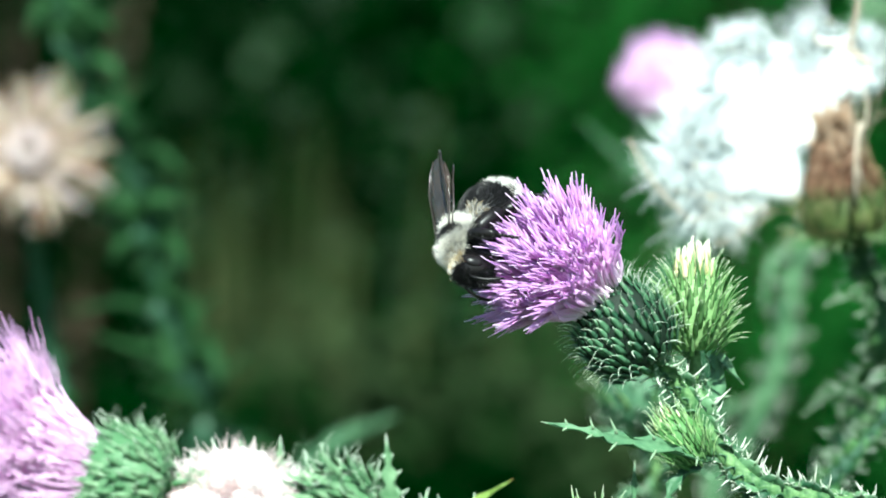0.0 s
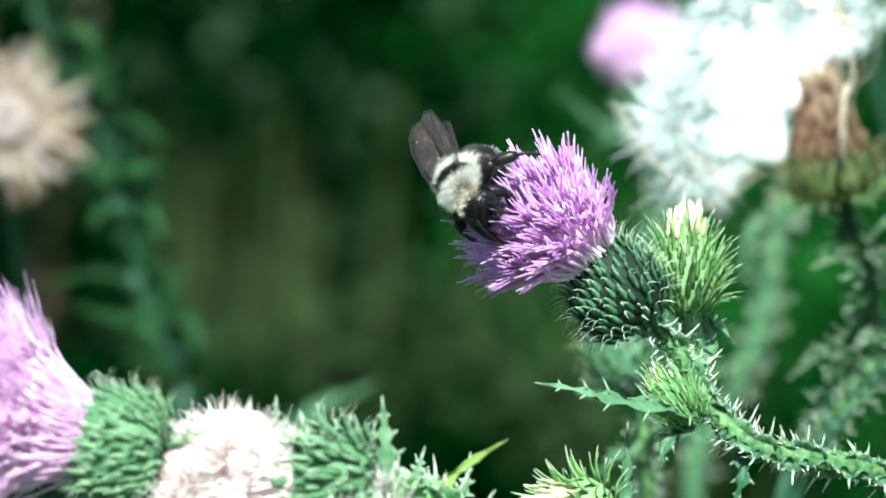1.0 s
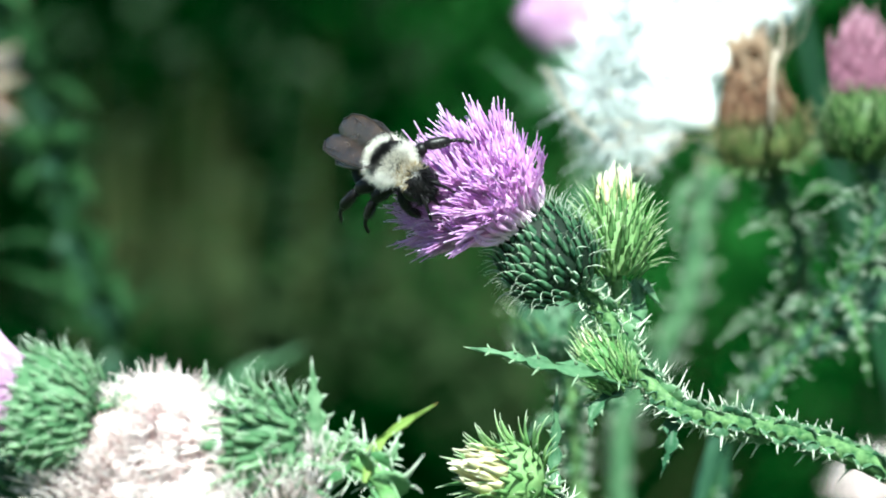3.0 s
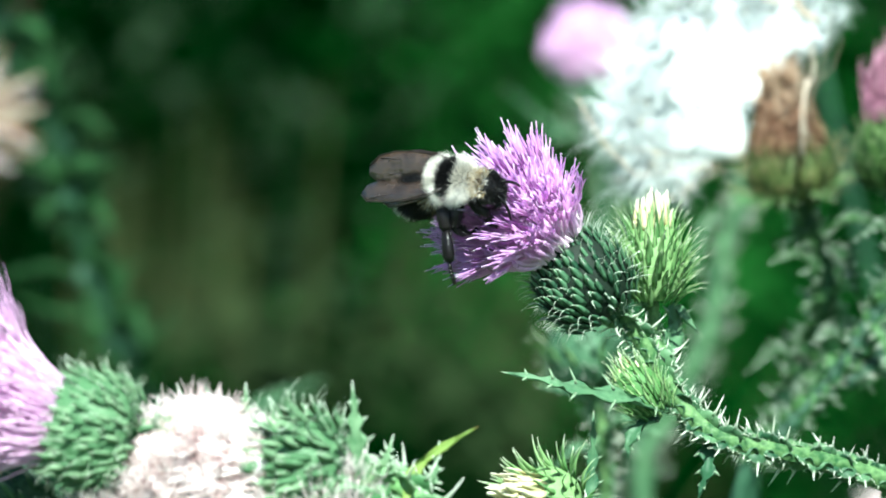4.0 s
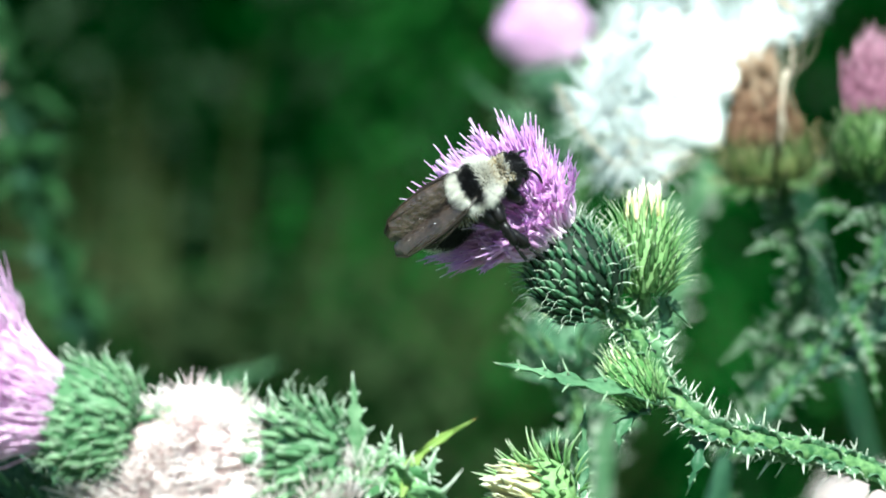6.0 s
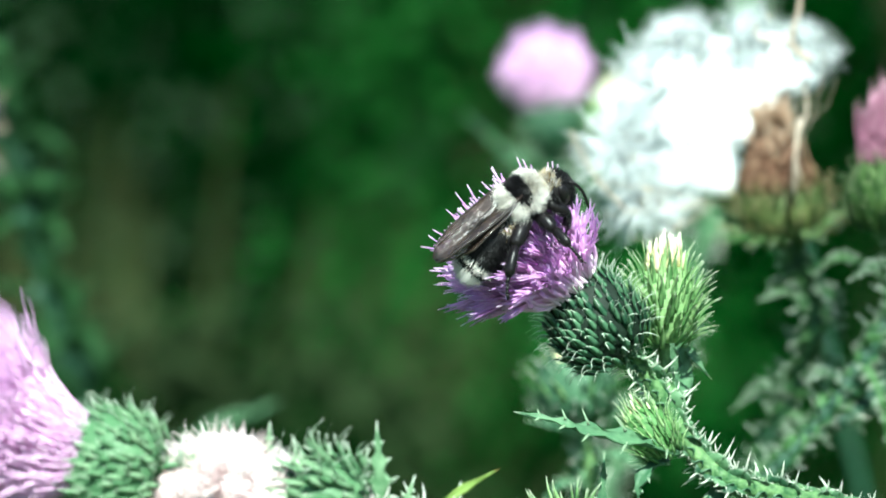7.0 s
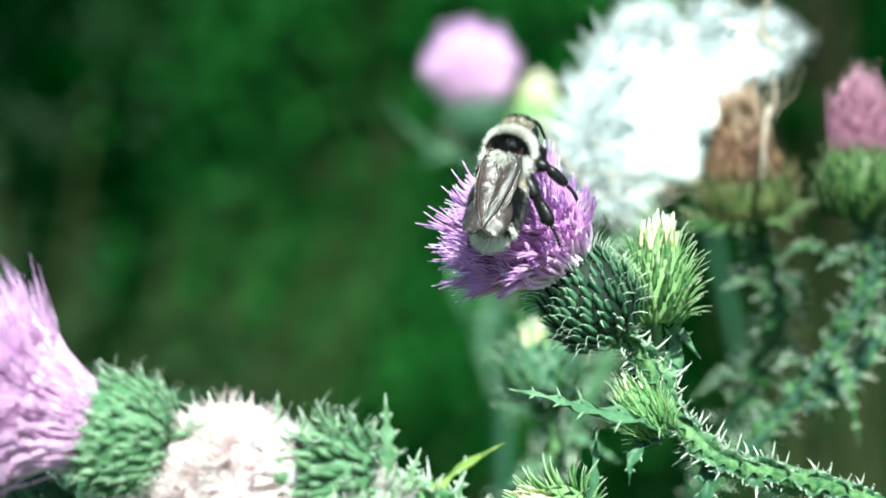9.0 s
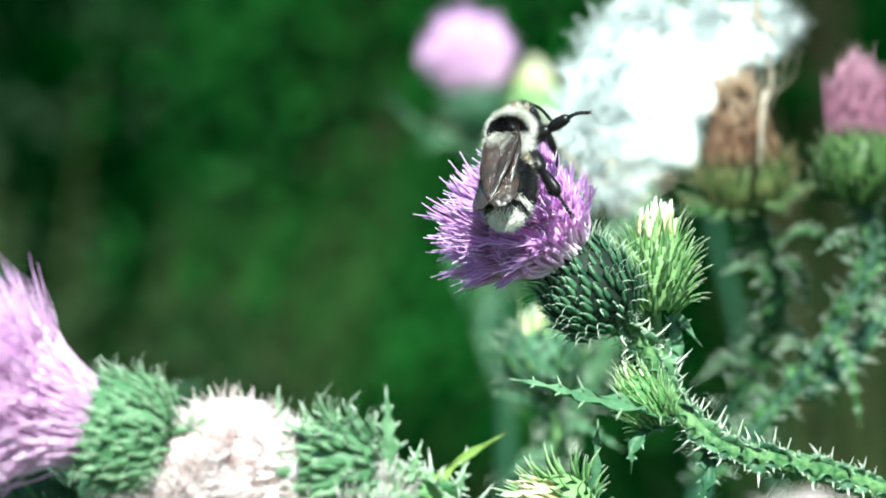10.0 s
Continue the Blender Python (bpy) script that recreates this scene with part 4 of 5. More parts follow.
for k, (a, b, c) in enumerate((((0.03432, 0.11200, 0.98296), (0.03068, 0.10600, 0.98519), (0.02734, 0.10400, 0.98374)), ((0.02852, 0.10800, 0.97105), (0.03078, 0.10400, 0.96744), (0.03251, 0.10400, 0.95927)),
                               ((0.02608, 0.10700, 0.96705), (0.02264, 0.10400, 0.96984), (0.02098, 0.10300, 0.96913)), ((0.03104, 0.11000, 0.97494), (0.03420, 0.10800, 0.97355), (0.03909, 0.10800, 0.97276)))):
    leaf(rose, [rel(rose, p) for p in (a, b, c)], 0.0009, 6, LOBE_MID, seed=70 + k, spine=2.4)

# ---- the lilac head and pale bud far behind ----
far = plant("out-of-focus thistle with a pale lilac head and a bud", (-0.02, 0.45))
P0, P1 = Vector((-0.02334, 0.44600, 0.97122)), Vector((-0.02603, 0.44600, 0.99076))
fh = involucre("flower_head", far, aligned(rel(far, P0), P1 - P0, (1, 0, 0)), 0.0066, 0.0105, BR_NEAR, 90, BRACT, "round pale lilac flower head", lean=0.15)
crown(fh, 0.0075, 0.0048, 0.72, FL_BALL, 260, seed=14, dome=0.42, size=0.98)
stem(far, [rel(far, p) for p in ((-0.02334, 0.44600, 0.97122), (-0.02238, 0.44600, 0.96059), (-0.02186, 0.44800, 0.94917), (-0.01839, 0.45000, 0.93433))] + [Vector((0, 0, 0.6)), Vector((0, 0, 0))], 0.0015, 0.0022, 70, STEM_DARK, 50, 1.6, 36)
Q0, Q1 = Vector((-0.01203, 0.44000, 0.97292)), Vector((-0.01167, 0.44000, 0.98404))
bud(far, aligned(rel(far, Q0), Q1 - Q0, (1, 0, 0)), 0.0052, 0.0085, 60, BR_BUD, 0.05, 40, "round cream-tipped bud", 17, (0.6, 0.8), 0.75, tip_size=1.5)
stem(far, [rel(far, p) for p in ((-0.01202, 0.44000, 0.97258), (-0.01364, 0.44100, 0.96669), (-0.01855, 0.44500, 0.95511), (-0.02163, 0.44800, 0.94805))], 0.0012, 0.0014, 12, STEM, 16, 1.4, 37, name="branch")
for k, (a, b, c) in enumerate((((-0.02288, 0.44600, 0.96955), (-0.03200, 0.44200, 0.96983), (-0.04090, 0.44000, 0.97774)), ((-0.02285, 0.44600, 0.96395), (-0.02865, 0.44000, 0.96891), (-0.03417, 0.43800, 0.96794)),
                               ((-0.02193, 0.44600, 0.96059), (-0.01641, 0.44000, 0.96453), (-0.00975, 0.43800, 0.96253)), ((-0.02187, 0.44600, 0.95050), (-0.02740, 0.44200, 0.94527), (-0.02511, 0.44000, 0.93542)),
                               ((-0.01955, 0.44800, 0.93906), (-0.02173, 0.44400, 0.93049), (-0.01944, 0.44000, 0.92088)))):
    leaf(far, [rel(far, p) for p in (a, b, c)], 0.0018, 6, LEAF, seed=80 + k, spine=1.6)

far.location += Vector((0.0007, 0.0245, -0.0015))

# ---- the green bud right behind the main head ----
shy = plant("thistle with a soft green bud behind the flower", (-0.005, 0.13))
E0, E1 = Vector((-0.01218, 0.12000, 0.96106)), Vector((-0.01417, 0.12000, 0.97186))
bud(shy, aligned(rel(shy, E0), E1 - E0, (1, 0, 0)), 0.0056, 0.0092, 110, BR_MAIN + BR_BUD[:1], 0.25, 10, "green bud with spreading spines", 23, (0.8, 1.1))
stem(shy, [rel(shy, p) for p in ((-0.01219, 0.12000, 0.96123), (-0.01080, 0.12100, 0.95510), (-0.01062, 0.12400, 0.94716), (-0.01013, 0.12600, 0.94015))] + [Vector((0, 0, 0.6)), Vector((0, 0, 0))], 0.0011, 0.0035, 60, STEM, 50, 1.2, 39)
for k, (a, b, c) in enumerate((((-0.01115, 0.12100, 0.95677), (-0.01535, 0.11600, 0.95988), (-0.01865, 0.11500, 0.96081)), ((-0.01071, 0.12100, 0.95343), (-0.00705, 0.11800, 0.95552), (-0.00207, 0.11800, 0.95306)), ((-0.01067, 0.12200, 0.94995), (-0.01444, 0.11800, 0.95131), (-0.01732, 0.11800, 0.94879)))):
    leaf(shy, [rel(shy, p) for p in (a, b, c)], 0.0013, 5, LEAF, seed=90 + k, spine=2.0)

def petal_lump(parent, c, r, mat, seed, name="withered_petals"):
    """A crumpled pad of stuck-together wilted florets."""
    bm, lay = begin()
    ball(bm, lay, (0, 0, 0), (r, r * 0.6, r * 0.85), None, 36, 24)
    for v in bm.verts:
        d = v.co.normalized()
        v.co += d * r * (0.34 * noise.noise(d * 2.2 + Vector((seed, 0, 0))) + 0.05 * noise.noise(d * 6 + Vector((0, seed, 0))))
    part(name, bm, mat, parent, "", parent.matrix_basis.inverted() @ Matrix.Translation(rel(parent.parent, c)))
    fluff_hair(c, (r, r * 0.6, r * 0.85), 420, r * 0.5, seed, parent, mat)


# ---- pale stalks further right ----
pale = plant("out-of-focus pale green thistle stalk with leaves", (0.05, 0.33))
stem(pale, [rel(pale, p) for p in ((0.00818, 0.33000, 0.97109), (0.00449, 0.33000, 0.95892), (0.00125, 0.33000, 0.94365), (-0.00553, 0.33000, 0.92938), (-0.01077, 0.33000, 0.91813))] + [Vector((-0.03, 0, 0.7)), Vector((0, 0, 0))], 0.0019, 0.004, 70, LOBE, 50, 1.6, 41)
for k, (a, b, c) in enumerate((((-0.00242, 0.33000, 0.93447), (-0.00627, 0.32500, 0.93720), (-0.01018, 0.32000, 0.93382)), ((0.00608, 0.33000, 0.96501), (0.00114, 0.32500, 0.96356), (-0.00083, 0.32000, 0.95603)))):
    leaf(pale, [rel(pale, p) for p in (a, b, c)], 0.0010, 6, LEAF, seed=95 + k, spine=2.6)
W0 = Vector((0.03887, 0.35000, 0.89570))
pw = involucre("seed_head", pale, aligned(rel(pale, W0), (-0.1, -0.3, 0.9), (1, 0, 0)), 0.0065, 0.0090, BR_DRY, 60, BRACT_DRY, "pale wilted head")
crown(pw, 0.008, 0.005, 0.9, FL_WILT, 150, "wilted_floret", seed=44)
PW_LUMPS = (((0.03777, 0.34500, 0.90296), 0.0072), ((0.04292, 0.34500, 0.90397), 0.0070))
stem(pale, [rel(pale, W0), rel(pale, W0) + Vector((0, 0, -0.05)), Vector((0.02, 0, 0.6)), Vector((0, 0, 0))], 0.0014, 0.004, 30, STEM, 30, 1.4, 42, name="branch")

for k, (c, r) in enumerate(PW_LUMPS):
    petal_lump(pw, c, r, WILTED, k + 31)

high = plant("tall out-of-focus thistle shoot with feathery leaves", (0.10, 0.58))
stem(high, [rel(high, p) for p in ((0.01853, 0.58000, 1.02295), (0.01738, 0.58000, 1.01063), (0.01725, 0.58000, 0.99707), (0.01958, 0.58000, 0.98354), (0.02356, 0.58000, 0.96384))] + [Vector((0, 0, 0.6)), Vector((0, 0, 0))], 0.0013, 0.0016, 90, STEM_DARK, 60, 2.2, 43, lobeset=LOBES_NEAR, reach=0.45)
for k, (a, b, c) in enumerate((((0.01728, 0.58000, 0.99584), (0.01264, 0.57500, 1.00095), (0.01018, 0.57000, 0.99873)), ((0.01759, 0.58000, 0.99338), (0.02254, 0.57500, 0.99750), (0.02734, 0.57000, 0.99669)), ((0.01862, 0.58000, 0.98723), (0.01416, 0.57500, 0.98992), (0.01053, 0.57000, 0.98526)), ((0.01702, 0.58000, 1.00569), (0.02224, 0.57500, 1.00854), (0.02585, 0.57000, 1.00645)),
                               ((0.01961, 0.58000, 0.98231), (0.02407, 0.57500, 0.98647), (0.02893, 0.57000, 0.98325)))):
    leaf(high, [rel(high, p) for p in (a, b, c)], 0.0020, 5, LEAF, seed=100 + k, spine=1.6)

# ---- the withered head and leafy shoot on the far side ----
dry = plant("out-of-focus thistle shoot with a withered straw-coloured head", (-0.14, 0.40))
D0 = Vector((-0.14053, 0.38500, 0.97854))
dh = involucre("seed_head", dry, aligned(rel(dry, D0), (0.05, -0.93, 0.25), (1, 0, 0)), 0.0062, 0.0060, BR_DRY, 50, BROWN, "withered open head, straw and brown")
crown(dh, 0.0030, 0.0050, 1.5, [bract_mesh(10.0, 1.5, c, m) for c, m in ((0.2, STRAW), (-0.3, WILTED), (0.5, BROWN), (0.0, STRAW), (-0.15, STRAW))], 150, "dry_bract", 1.0, 46, 0.36, inner=0.5)
crown(dh, 0.0052, 0.0022, 0.6, [floret_mesh(4.0, 0.1, 0.4, 4, 120, (WILTED, WILTED), 0.6)], 60, "wilted_floret", 1.0, 47)
crown(dh, 0.0020, 0.0056, 2.1, FL_BROWN, 40, "withered_bract", 1.0, 48, 0.3, (0, 0.5, 0), inner=0.8)
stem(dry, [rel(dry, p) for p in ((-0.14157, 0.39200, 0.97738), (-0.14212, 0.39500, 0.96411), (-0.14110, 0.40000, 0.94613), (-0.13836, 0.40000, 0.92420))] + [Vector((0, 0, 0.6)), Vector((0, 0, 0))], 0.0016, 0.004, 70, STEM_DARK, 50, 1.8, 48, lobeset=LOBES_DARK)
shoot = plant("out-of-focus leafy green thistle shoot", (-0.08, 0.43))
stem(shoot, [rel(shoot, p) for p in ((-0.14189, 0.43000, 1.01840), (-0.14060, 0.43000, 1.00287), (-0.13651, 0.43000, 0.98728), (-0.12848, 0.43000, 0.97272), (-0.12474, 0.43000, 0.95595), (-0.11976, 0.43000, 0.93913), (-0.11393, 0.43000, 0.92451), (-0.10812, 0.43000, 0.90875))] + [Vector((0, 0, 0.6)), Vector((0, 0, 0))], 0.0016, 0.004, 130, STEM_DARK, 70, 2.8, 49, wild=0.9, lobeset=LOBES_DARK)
for k, (a, b, c) in enumerate((((-0.14060, 0.43000, 1.00287), (-0.13436, 0.42500, 1.00202), (-0.12876, 0.42000, 1.00008)), ((-0.14110, 0.43000, 1.00510), (-0.14434, 0.42500, 1.00326), (-0.14594, 0.42000, 0.99920)), ((-0.13758, 0.43000, 0.98951), (-0.13236, 0.42500, 0.99315), (-0.12788, 0.42000, 0.99016)),
                               ((-0.12902, 0.43000, 0.97384), (-0.12166, 0.42500, 0.97531), (-0.11559, 0.42000, 0.97127)), ((-0.12795, 0.43000, 0.97160), (-0.13069, 0.42500, 0.96986), (-0.13126, 0.42000, 0.96481)), ((-0.12547, 0.43000, 0.95819), (-0.12875, 0.42500, 0.95762), (-0.13039, 0.42000, 0.95483)),
                               ((-0.12477, 0.43000, 0.95483), (-0.11984, 0.42500, 0.95753), (-0.11599, 0.42000, 0.95358)), ((-0.12080, 0.43000, 0.94250), (-0.13016, 0.42500, 0.94539), (-0.14066, 0.42000, 0.94383)), ((-0.11869, 0.43000, 0.93688), (-0.12591, 0.42500, 0.93643), (-0.13518, 0.42000, 0.94044)),
                               ((-0.11765, 0.43000, 0.93351), (-0.11253, 0.42500, 0.93631), (-0.10986, 0.42000, 0.93022)), ((-0.11393, 0.43000, 0.92451), (-0.11942, 0.42500, 0.92744), (-0.12430, 0.42000, 0.93034)), ((-0.11019, 0.43000, 0.91663), (-0.10292, 0.42500, 0.91725), (-0.09691, 0.42000, 0.91343)),
                               ((-0.13545, 0.43000, 0.98504), (-0.13148, 0.42500, 0.98318), (-0.12530, 0.42000, 0.98242)), ((-0.12641, 0.43000, 0.96601), (-0.12078, 0.42500, 0.96531), (-0.11459, 0.42000, 0.96684)))):
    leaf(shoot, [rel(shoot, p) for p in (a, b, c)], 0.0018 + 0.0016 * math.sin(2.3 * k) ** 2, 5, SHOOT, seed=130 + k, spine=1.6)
leaf(shoot, [rel(shoot, p) for p in ((-0.09693, 0.43000, 0.90867), (-0.08958, 0.42500, 0.91603), (-0.08237, 0.42000, 0.91999), (-0.07521, 0.41500, 0.92447))], 0.0055, 4, LEAF, seed=150)

# ---- the near thistle along the lower edge ----
near = plant("sunlit thistle in front with lilac and wilted heads", (-0.02, -0.07))
N0 = Vector((-0.05872, -0.07500, 0.97889))
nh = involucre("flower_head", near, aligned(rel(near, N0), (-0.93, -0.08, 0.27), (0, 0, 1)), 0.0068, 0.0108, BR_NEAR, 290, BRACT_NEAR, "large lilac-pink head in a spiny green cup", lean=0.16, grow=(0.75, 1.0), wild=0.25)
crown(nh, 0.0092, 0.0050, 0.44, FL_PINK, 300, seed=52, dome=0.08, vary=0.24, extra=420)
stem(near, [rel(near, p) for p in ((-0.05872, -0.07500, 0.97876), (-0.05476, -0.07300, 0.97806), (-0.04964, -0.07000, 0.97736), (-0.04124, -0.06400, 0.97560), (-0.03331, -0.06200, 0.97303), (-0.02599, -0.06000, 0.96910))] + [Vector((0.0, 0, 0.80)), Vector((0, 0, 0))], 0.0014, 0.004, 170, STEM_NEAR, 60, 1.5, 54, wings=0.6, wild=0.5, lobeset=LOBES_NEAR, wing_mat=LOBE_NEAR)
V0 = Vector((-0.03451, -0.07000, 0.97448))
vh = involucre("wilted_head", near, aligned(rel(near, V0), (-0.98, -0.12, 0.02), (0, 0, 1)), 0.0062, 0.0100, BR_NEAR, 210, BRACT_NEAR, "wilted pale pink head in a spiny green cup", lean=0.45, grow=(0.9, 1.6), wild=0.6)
crown(vh, 0.009, 0.0046, 0.12, FL_WILT, 290, "wilted_floret", seed=56, size=1.2, vary=0.3)
U0 = Vector((-0.03481, -0.06800, 0.95844))
uh = involucre("wilted_head", near, aligned(rel(near, U0), (-0.35, -0.35, 0.85), (1, 0, 0)), 0.0070, 0.0100, BR_NEAR, 90, BRACT_NEAR, "wilted white head", lean=0.25)
crown(uh, 0.009, 0.0052, 0.7, FL_WILT, 130, "wilted_floret", seed=57)
T0 = Vector((-0.04994, -0.06800, 0.96446))
th = involucre("wilted_head", near, aligned(rel(near, T0), (-0.70, -0.35, 0.62), (1, 0, 0)), 0.0064, 0.0090, BR_NEAR, 60, BRACT_NEAR, "wilted white head", lean=0.25)
crown(th, 0.008, 0.0052, 0.6, FL_WILT, 140, "wilted_floret", seed=58, size=1.1)
for k, (head_of, c, r) in enumerate(((vh, (-0.05072, -0.07200, 0.97878), 0.0056), (vh, (-0.05356, -0.07400, 0.97510), 0.0066), (vh, (-0.04751, -0.07200, 0.97346), 0.0066), (vh, (-0.05668, -0.07300, 0.97166), 0.0056), (vh, (-0.04563, -0.07000, 0.97782), 0.0040),
                                     (th, (-0.05071, -0.07400, 0.96846), 0.0070), (th, (-0.05752, -0.07200, 0.96686), 0.0050), (uh, (-0.03654, -0.07000, 0.96712), 0.0040), (uh, (-0.03511, -0.07200, 0.96476), 0.0046))):
    petal_lump(head_of, c, r, WILTED, k + 3)
L0, L1 = Vector((-0.07074, -0.05500, 0.96673)), Vector((-0.07564, -0.05500, 0.97427))
bud(near, aligned(rel(near, L0), L1 - L0, (1, 0, 0)), 0.0052, 0.0088, 80, BR_MAIN, 0.2, 30, "dark green bud with a pale tip", 61, (0.8, 1.1), 0.8, tip_size=1.7)
for p, q in ((T0, (0.01, 0, 0.86)), (U0, (0.03, 0, 0.86)), (L0, (-0.03, 0, 0.86))):
    a = rel(near, p)
    b = Vector(q)
    stem(near, [a, a + Vector((0.003, 0.002, -0.012)), b, Vector((0.0, 0, 0.5))], 0.0012, 0.002, 30, STEM, 24, 1.1, 62, name="branch")
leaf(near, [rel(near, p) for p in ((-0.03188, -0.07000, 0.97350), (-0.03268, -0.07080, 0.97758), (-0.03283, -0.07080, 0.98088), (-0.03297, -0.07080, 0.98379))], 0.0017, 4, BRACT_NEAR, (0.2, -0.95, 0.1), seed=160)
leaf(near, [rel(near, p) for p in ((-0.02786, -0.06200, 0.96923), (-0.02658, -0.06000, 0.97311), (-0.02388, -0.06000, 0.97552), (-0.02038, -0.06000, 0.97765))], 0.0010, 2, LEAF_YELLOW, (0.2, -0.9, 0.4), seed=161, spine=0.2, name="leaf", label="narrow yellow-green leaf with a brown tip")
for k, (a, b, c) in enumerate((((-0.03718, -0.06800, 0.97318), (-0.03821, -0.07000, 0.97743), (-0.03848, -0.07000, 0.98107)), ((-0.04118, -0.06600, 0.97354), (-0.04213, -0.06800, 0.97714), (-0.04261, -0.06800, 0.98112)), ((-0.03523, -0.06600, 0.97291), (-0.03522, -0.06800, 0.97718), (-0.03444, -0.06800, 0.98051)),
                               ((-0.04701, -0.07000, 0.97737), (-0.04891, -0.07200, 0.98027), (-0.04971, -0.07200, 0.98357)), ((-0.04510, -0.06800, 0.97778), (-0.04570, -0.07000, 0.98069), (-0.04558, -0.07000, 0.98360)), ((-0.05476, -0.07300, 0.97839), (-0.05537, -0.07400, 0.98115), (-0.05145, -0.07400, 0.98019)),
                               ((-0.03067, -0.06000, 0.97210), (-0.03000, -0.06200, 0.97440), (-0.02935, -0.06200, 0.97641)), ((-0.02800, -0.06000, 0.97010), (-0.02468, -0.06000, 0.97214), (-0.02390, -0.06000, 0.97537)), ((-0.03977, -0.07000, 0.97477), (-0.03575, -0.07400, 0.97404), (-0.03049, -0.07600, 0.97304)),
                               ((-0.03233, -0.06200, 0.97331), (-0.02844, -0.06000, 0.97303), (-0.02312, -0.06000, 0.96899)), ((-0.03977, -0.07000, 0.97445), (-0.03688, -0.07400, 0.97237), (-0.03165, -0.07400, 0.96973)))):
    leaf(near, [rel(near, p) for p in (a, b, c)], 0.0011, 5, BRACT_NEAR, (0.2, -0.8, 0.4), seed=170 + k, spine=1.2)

side = plant("thistle with a yellow-tipped spiny bud low in front", (0.02, -0.03))
Y0, Y1 = Vector((-0.01029, -0.03000, 0.96421)), Vector((-0.01740, -0.03800, 0.96796))
bud(side, aligned(rel(side, Y0), Y1 - Y0, (0, 0, 1)), 0.0046, 0.0066, 90, BR_BUD, 0.5, 44, "spiny bud with a pale yellow tip", 63, (0.75, 1.0), 0.86, tip_size=1.5)
stem(side, [rel(side, p) for p in ((-0.01029, -0.03000, 0.96421), (-0.00757, -0.02800, 0.96216), (-0.00591, -0.02500, 0.95677))] + [Vector((0, 0, 0.7)), Vector((0, 0, 0))], 0.0012, 0.004, 60, STEM, 40, 1.2, 64)
leaf(side, [rel(side, p) for p in ((-0.00797, -0.01200, 0.95975), (-0.00793, -0.01000, 0.96377), (-0.00751, -0.00950, 0.96801), (-0.00728, -0.00950, 0.97210))], 0.0013, 4, LEAF, (0.3, -0.9, 0.2), seed=190)

# ---- the ground and the growth behind ----
gm = bmesh.new()
bmesh.ops.create_grid(gm, x_segments=60, y_segments=60, size=60)
for v in gm.verts:
    v.co.z = 0.02 * noise.noise(v.co * 0.6) - 0.02
tagged(new("ground", mesh_of("ground", gm, GROUND)), "dark grassy ground under the thistles", "ground", kind="structure")


def shrub(at, spans, count, mat, size, seed, label):
    """A bush: forked stems and a crown of many folded leaves with gaps in it."""
    r = random.Random(seed)
    e = new("shrub")
    e.location = (at[0], at[1], 0)
    tagged(e, label, "shrub", "bushes behind")
    for k in range(6):
        a = 2 * math.pi * k / 6
        top = Vector((math.cos(a) * spans[0] * 0.6, math.sin(a) * spans[1] * 0.6, spans[2] * r.uniform(0.7, 0.95)))
        bm, lay = begin()
        tube(bm, lay, spline([(0.02 * math.cos(a), 0.02 * math.sin(a), 0), top * 0.45 + Vector((0, 0, 0.1)), top], 10), [0.016 * (1 - 0.08 * j) for j in range(11)], 6)
        part("branch", bm, BARK, e)
    verts, faces = [], []
    hubs = [Vector((r.gauss(0, 0.45) * spans[0], r.gauss(0, 0.45) * spans[1], spans[2] * r.uniform(0.08, 0.95))) for _ in range(60)]
    for i in range(count):
        p = hubs[i % 60] + Vector((r.gauss(0, 1), r.gauss(0, 1), r.gauss(0, 1))) * min(0.24, spans[0] * 1.15)
        p.z = max(p.z, 0.02)
        L, W = size * r.uniform(0.6, 1.3), size * r.uniform(0.2, 0.38)
        q = Euler((r.uniform(-0.9, 0.9), r.uniform(-0.9, 0.9), r.uniform(0, 6.3))).to_matrix()
        o = len(verts)
        for v in ((0, 0, 0), (L * 0.5, W, 0.25 * W), (L, 0, -0.15 * L), (L * 0.5, -W, 0.25 * W), (L * 0.5, 0, -0.05 * L)):
            verts.append(p + q @ Vector(v))
        faces += [(o, o + 4, o + 1), (o + 1, o + 4, o + 2), (o + 2, o + 4, o + 3), (o + 3, o + 4, o)]
    me = bpy.data.meshes.new("crown")
    me.from_pydata(verts, [], faces)
    me.materials.append(mat)
    tagged(piece("crown", me, e, Matrix.Identity(4)), kind="stuff")
    return e


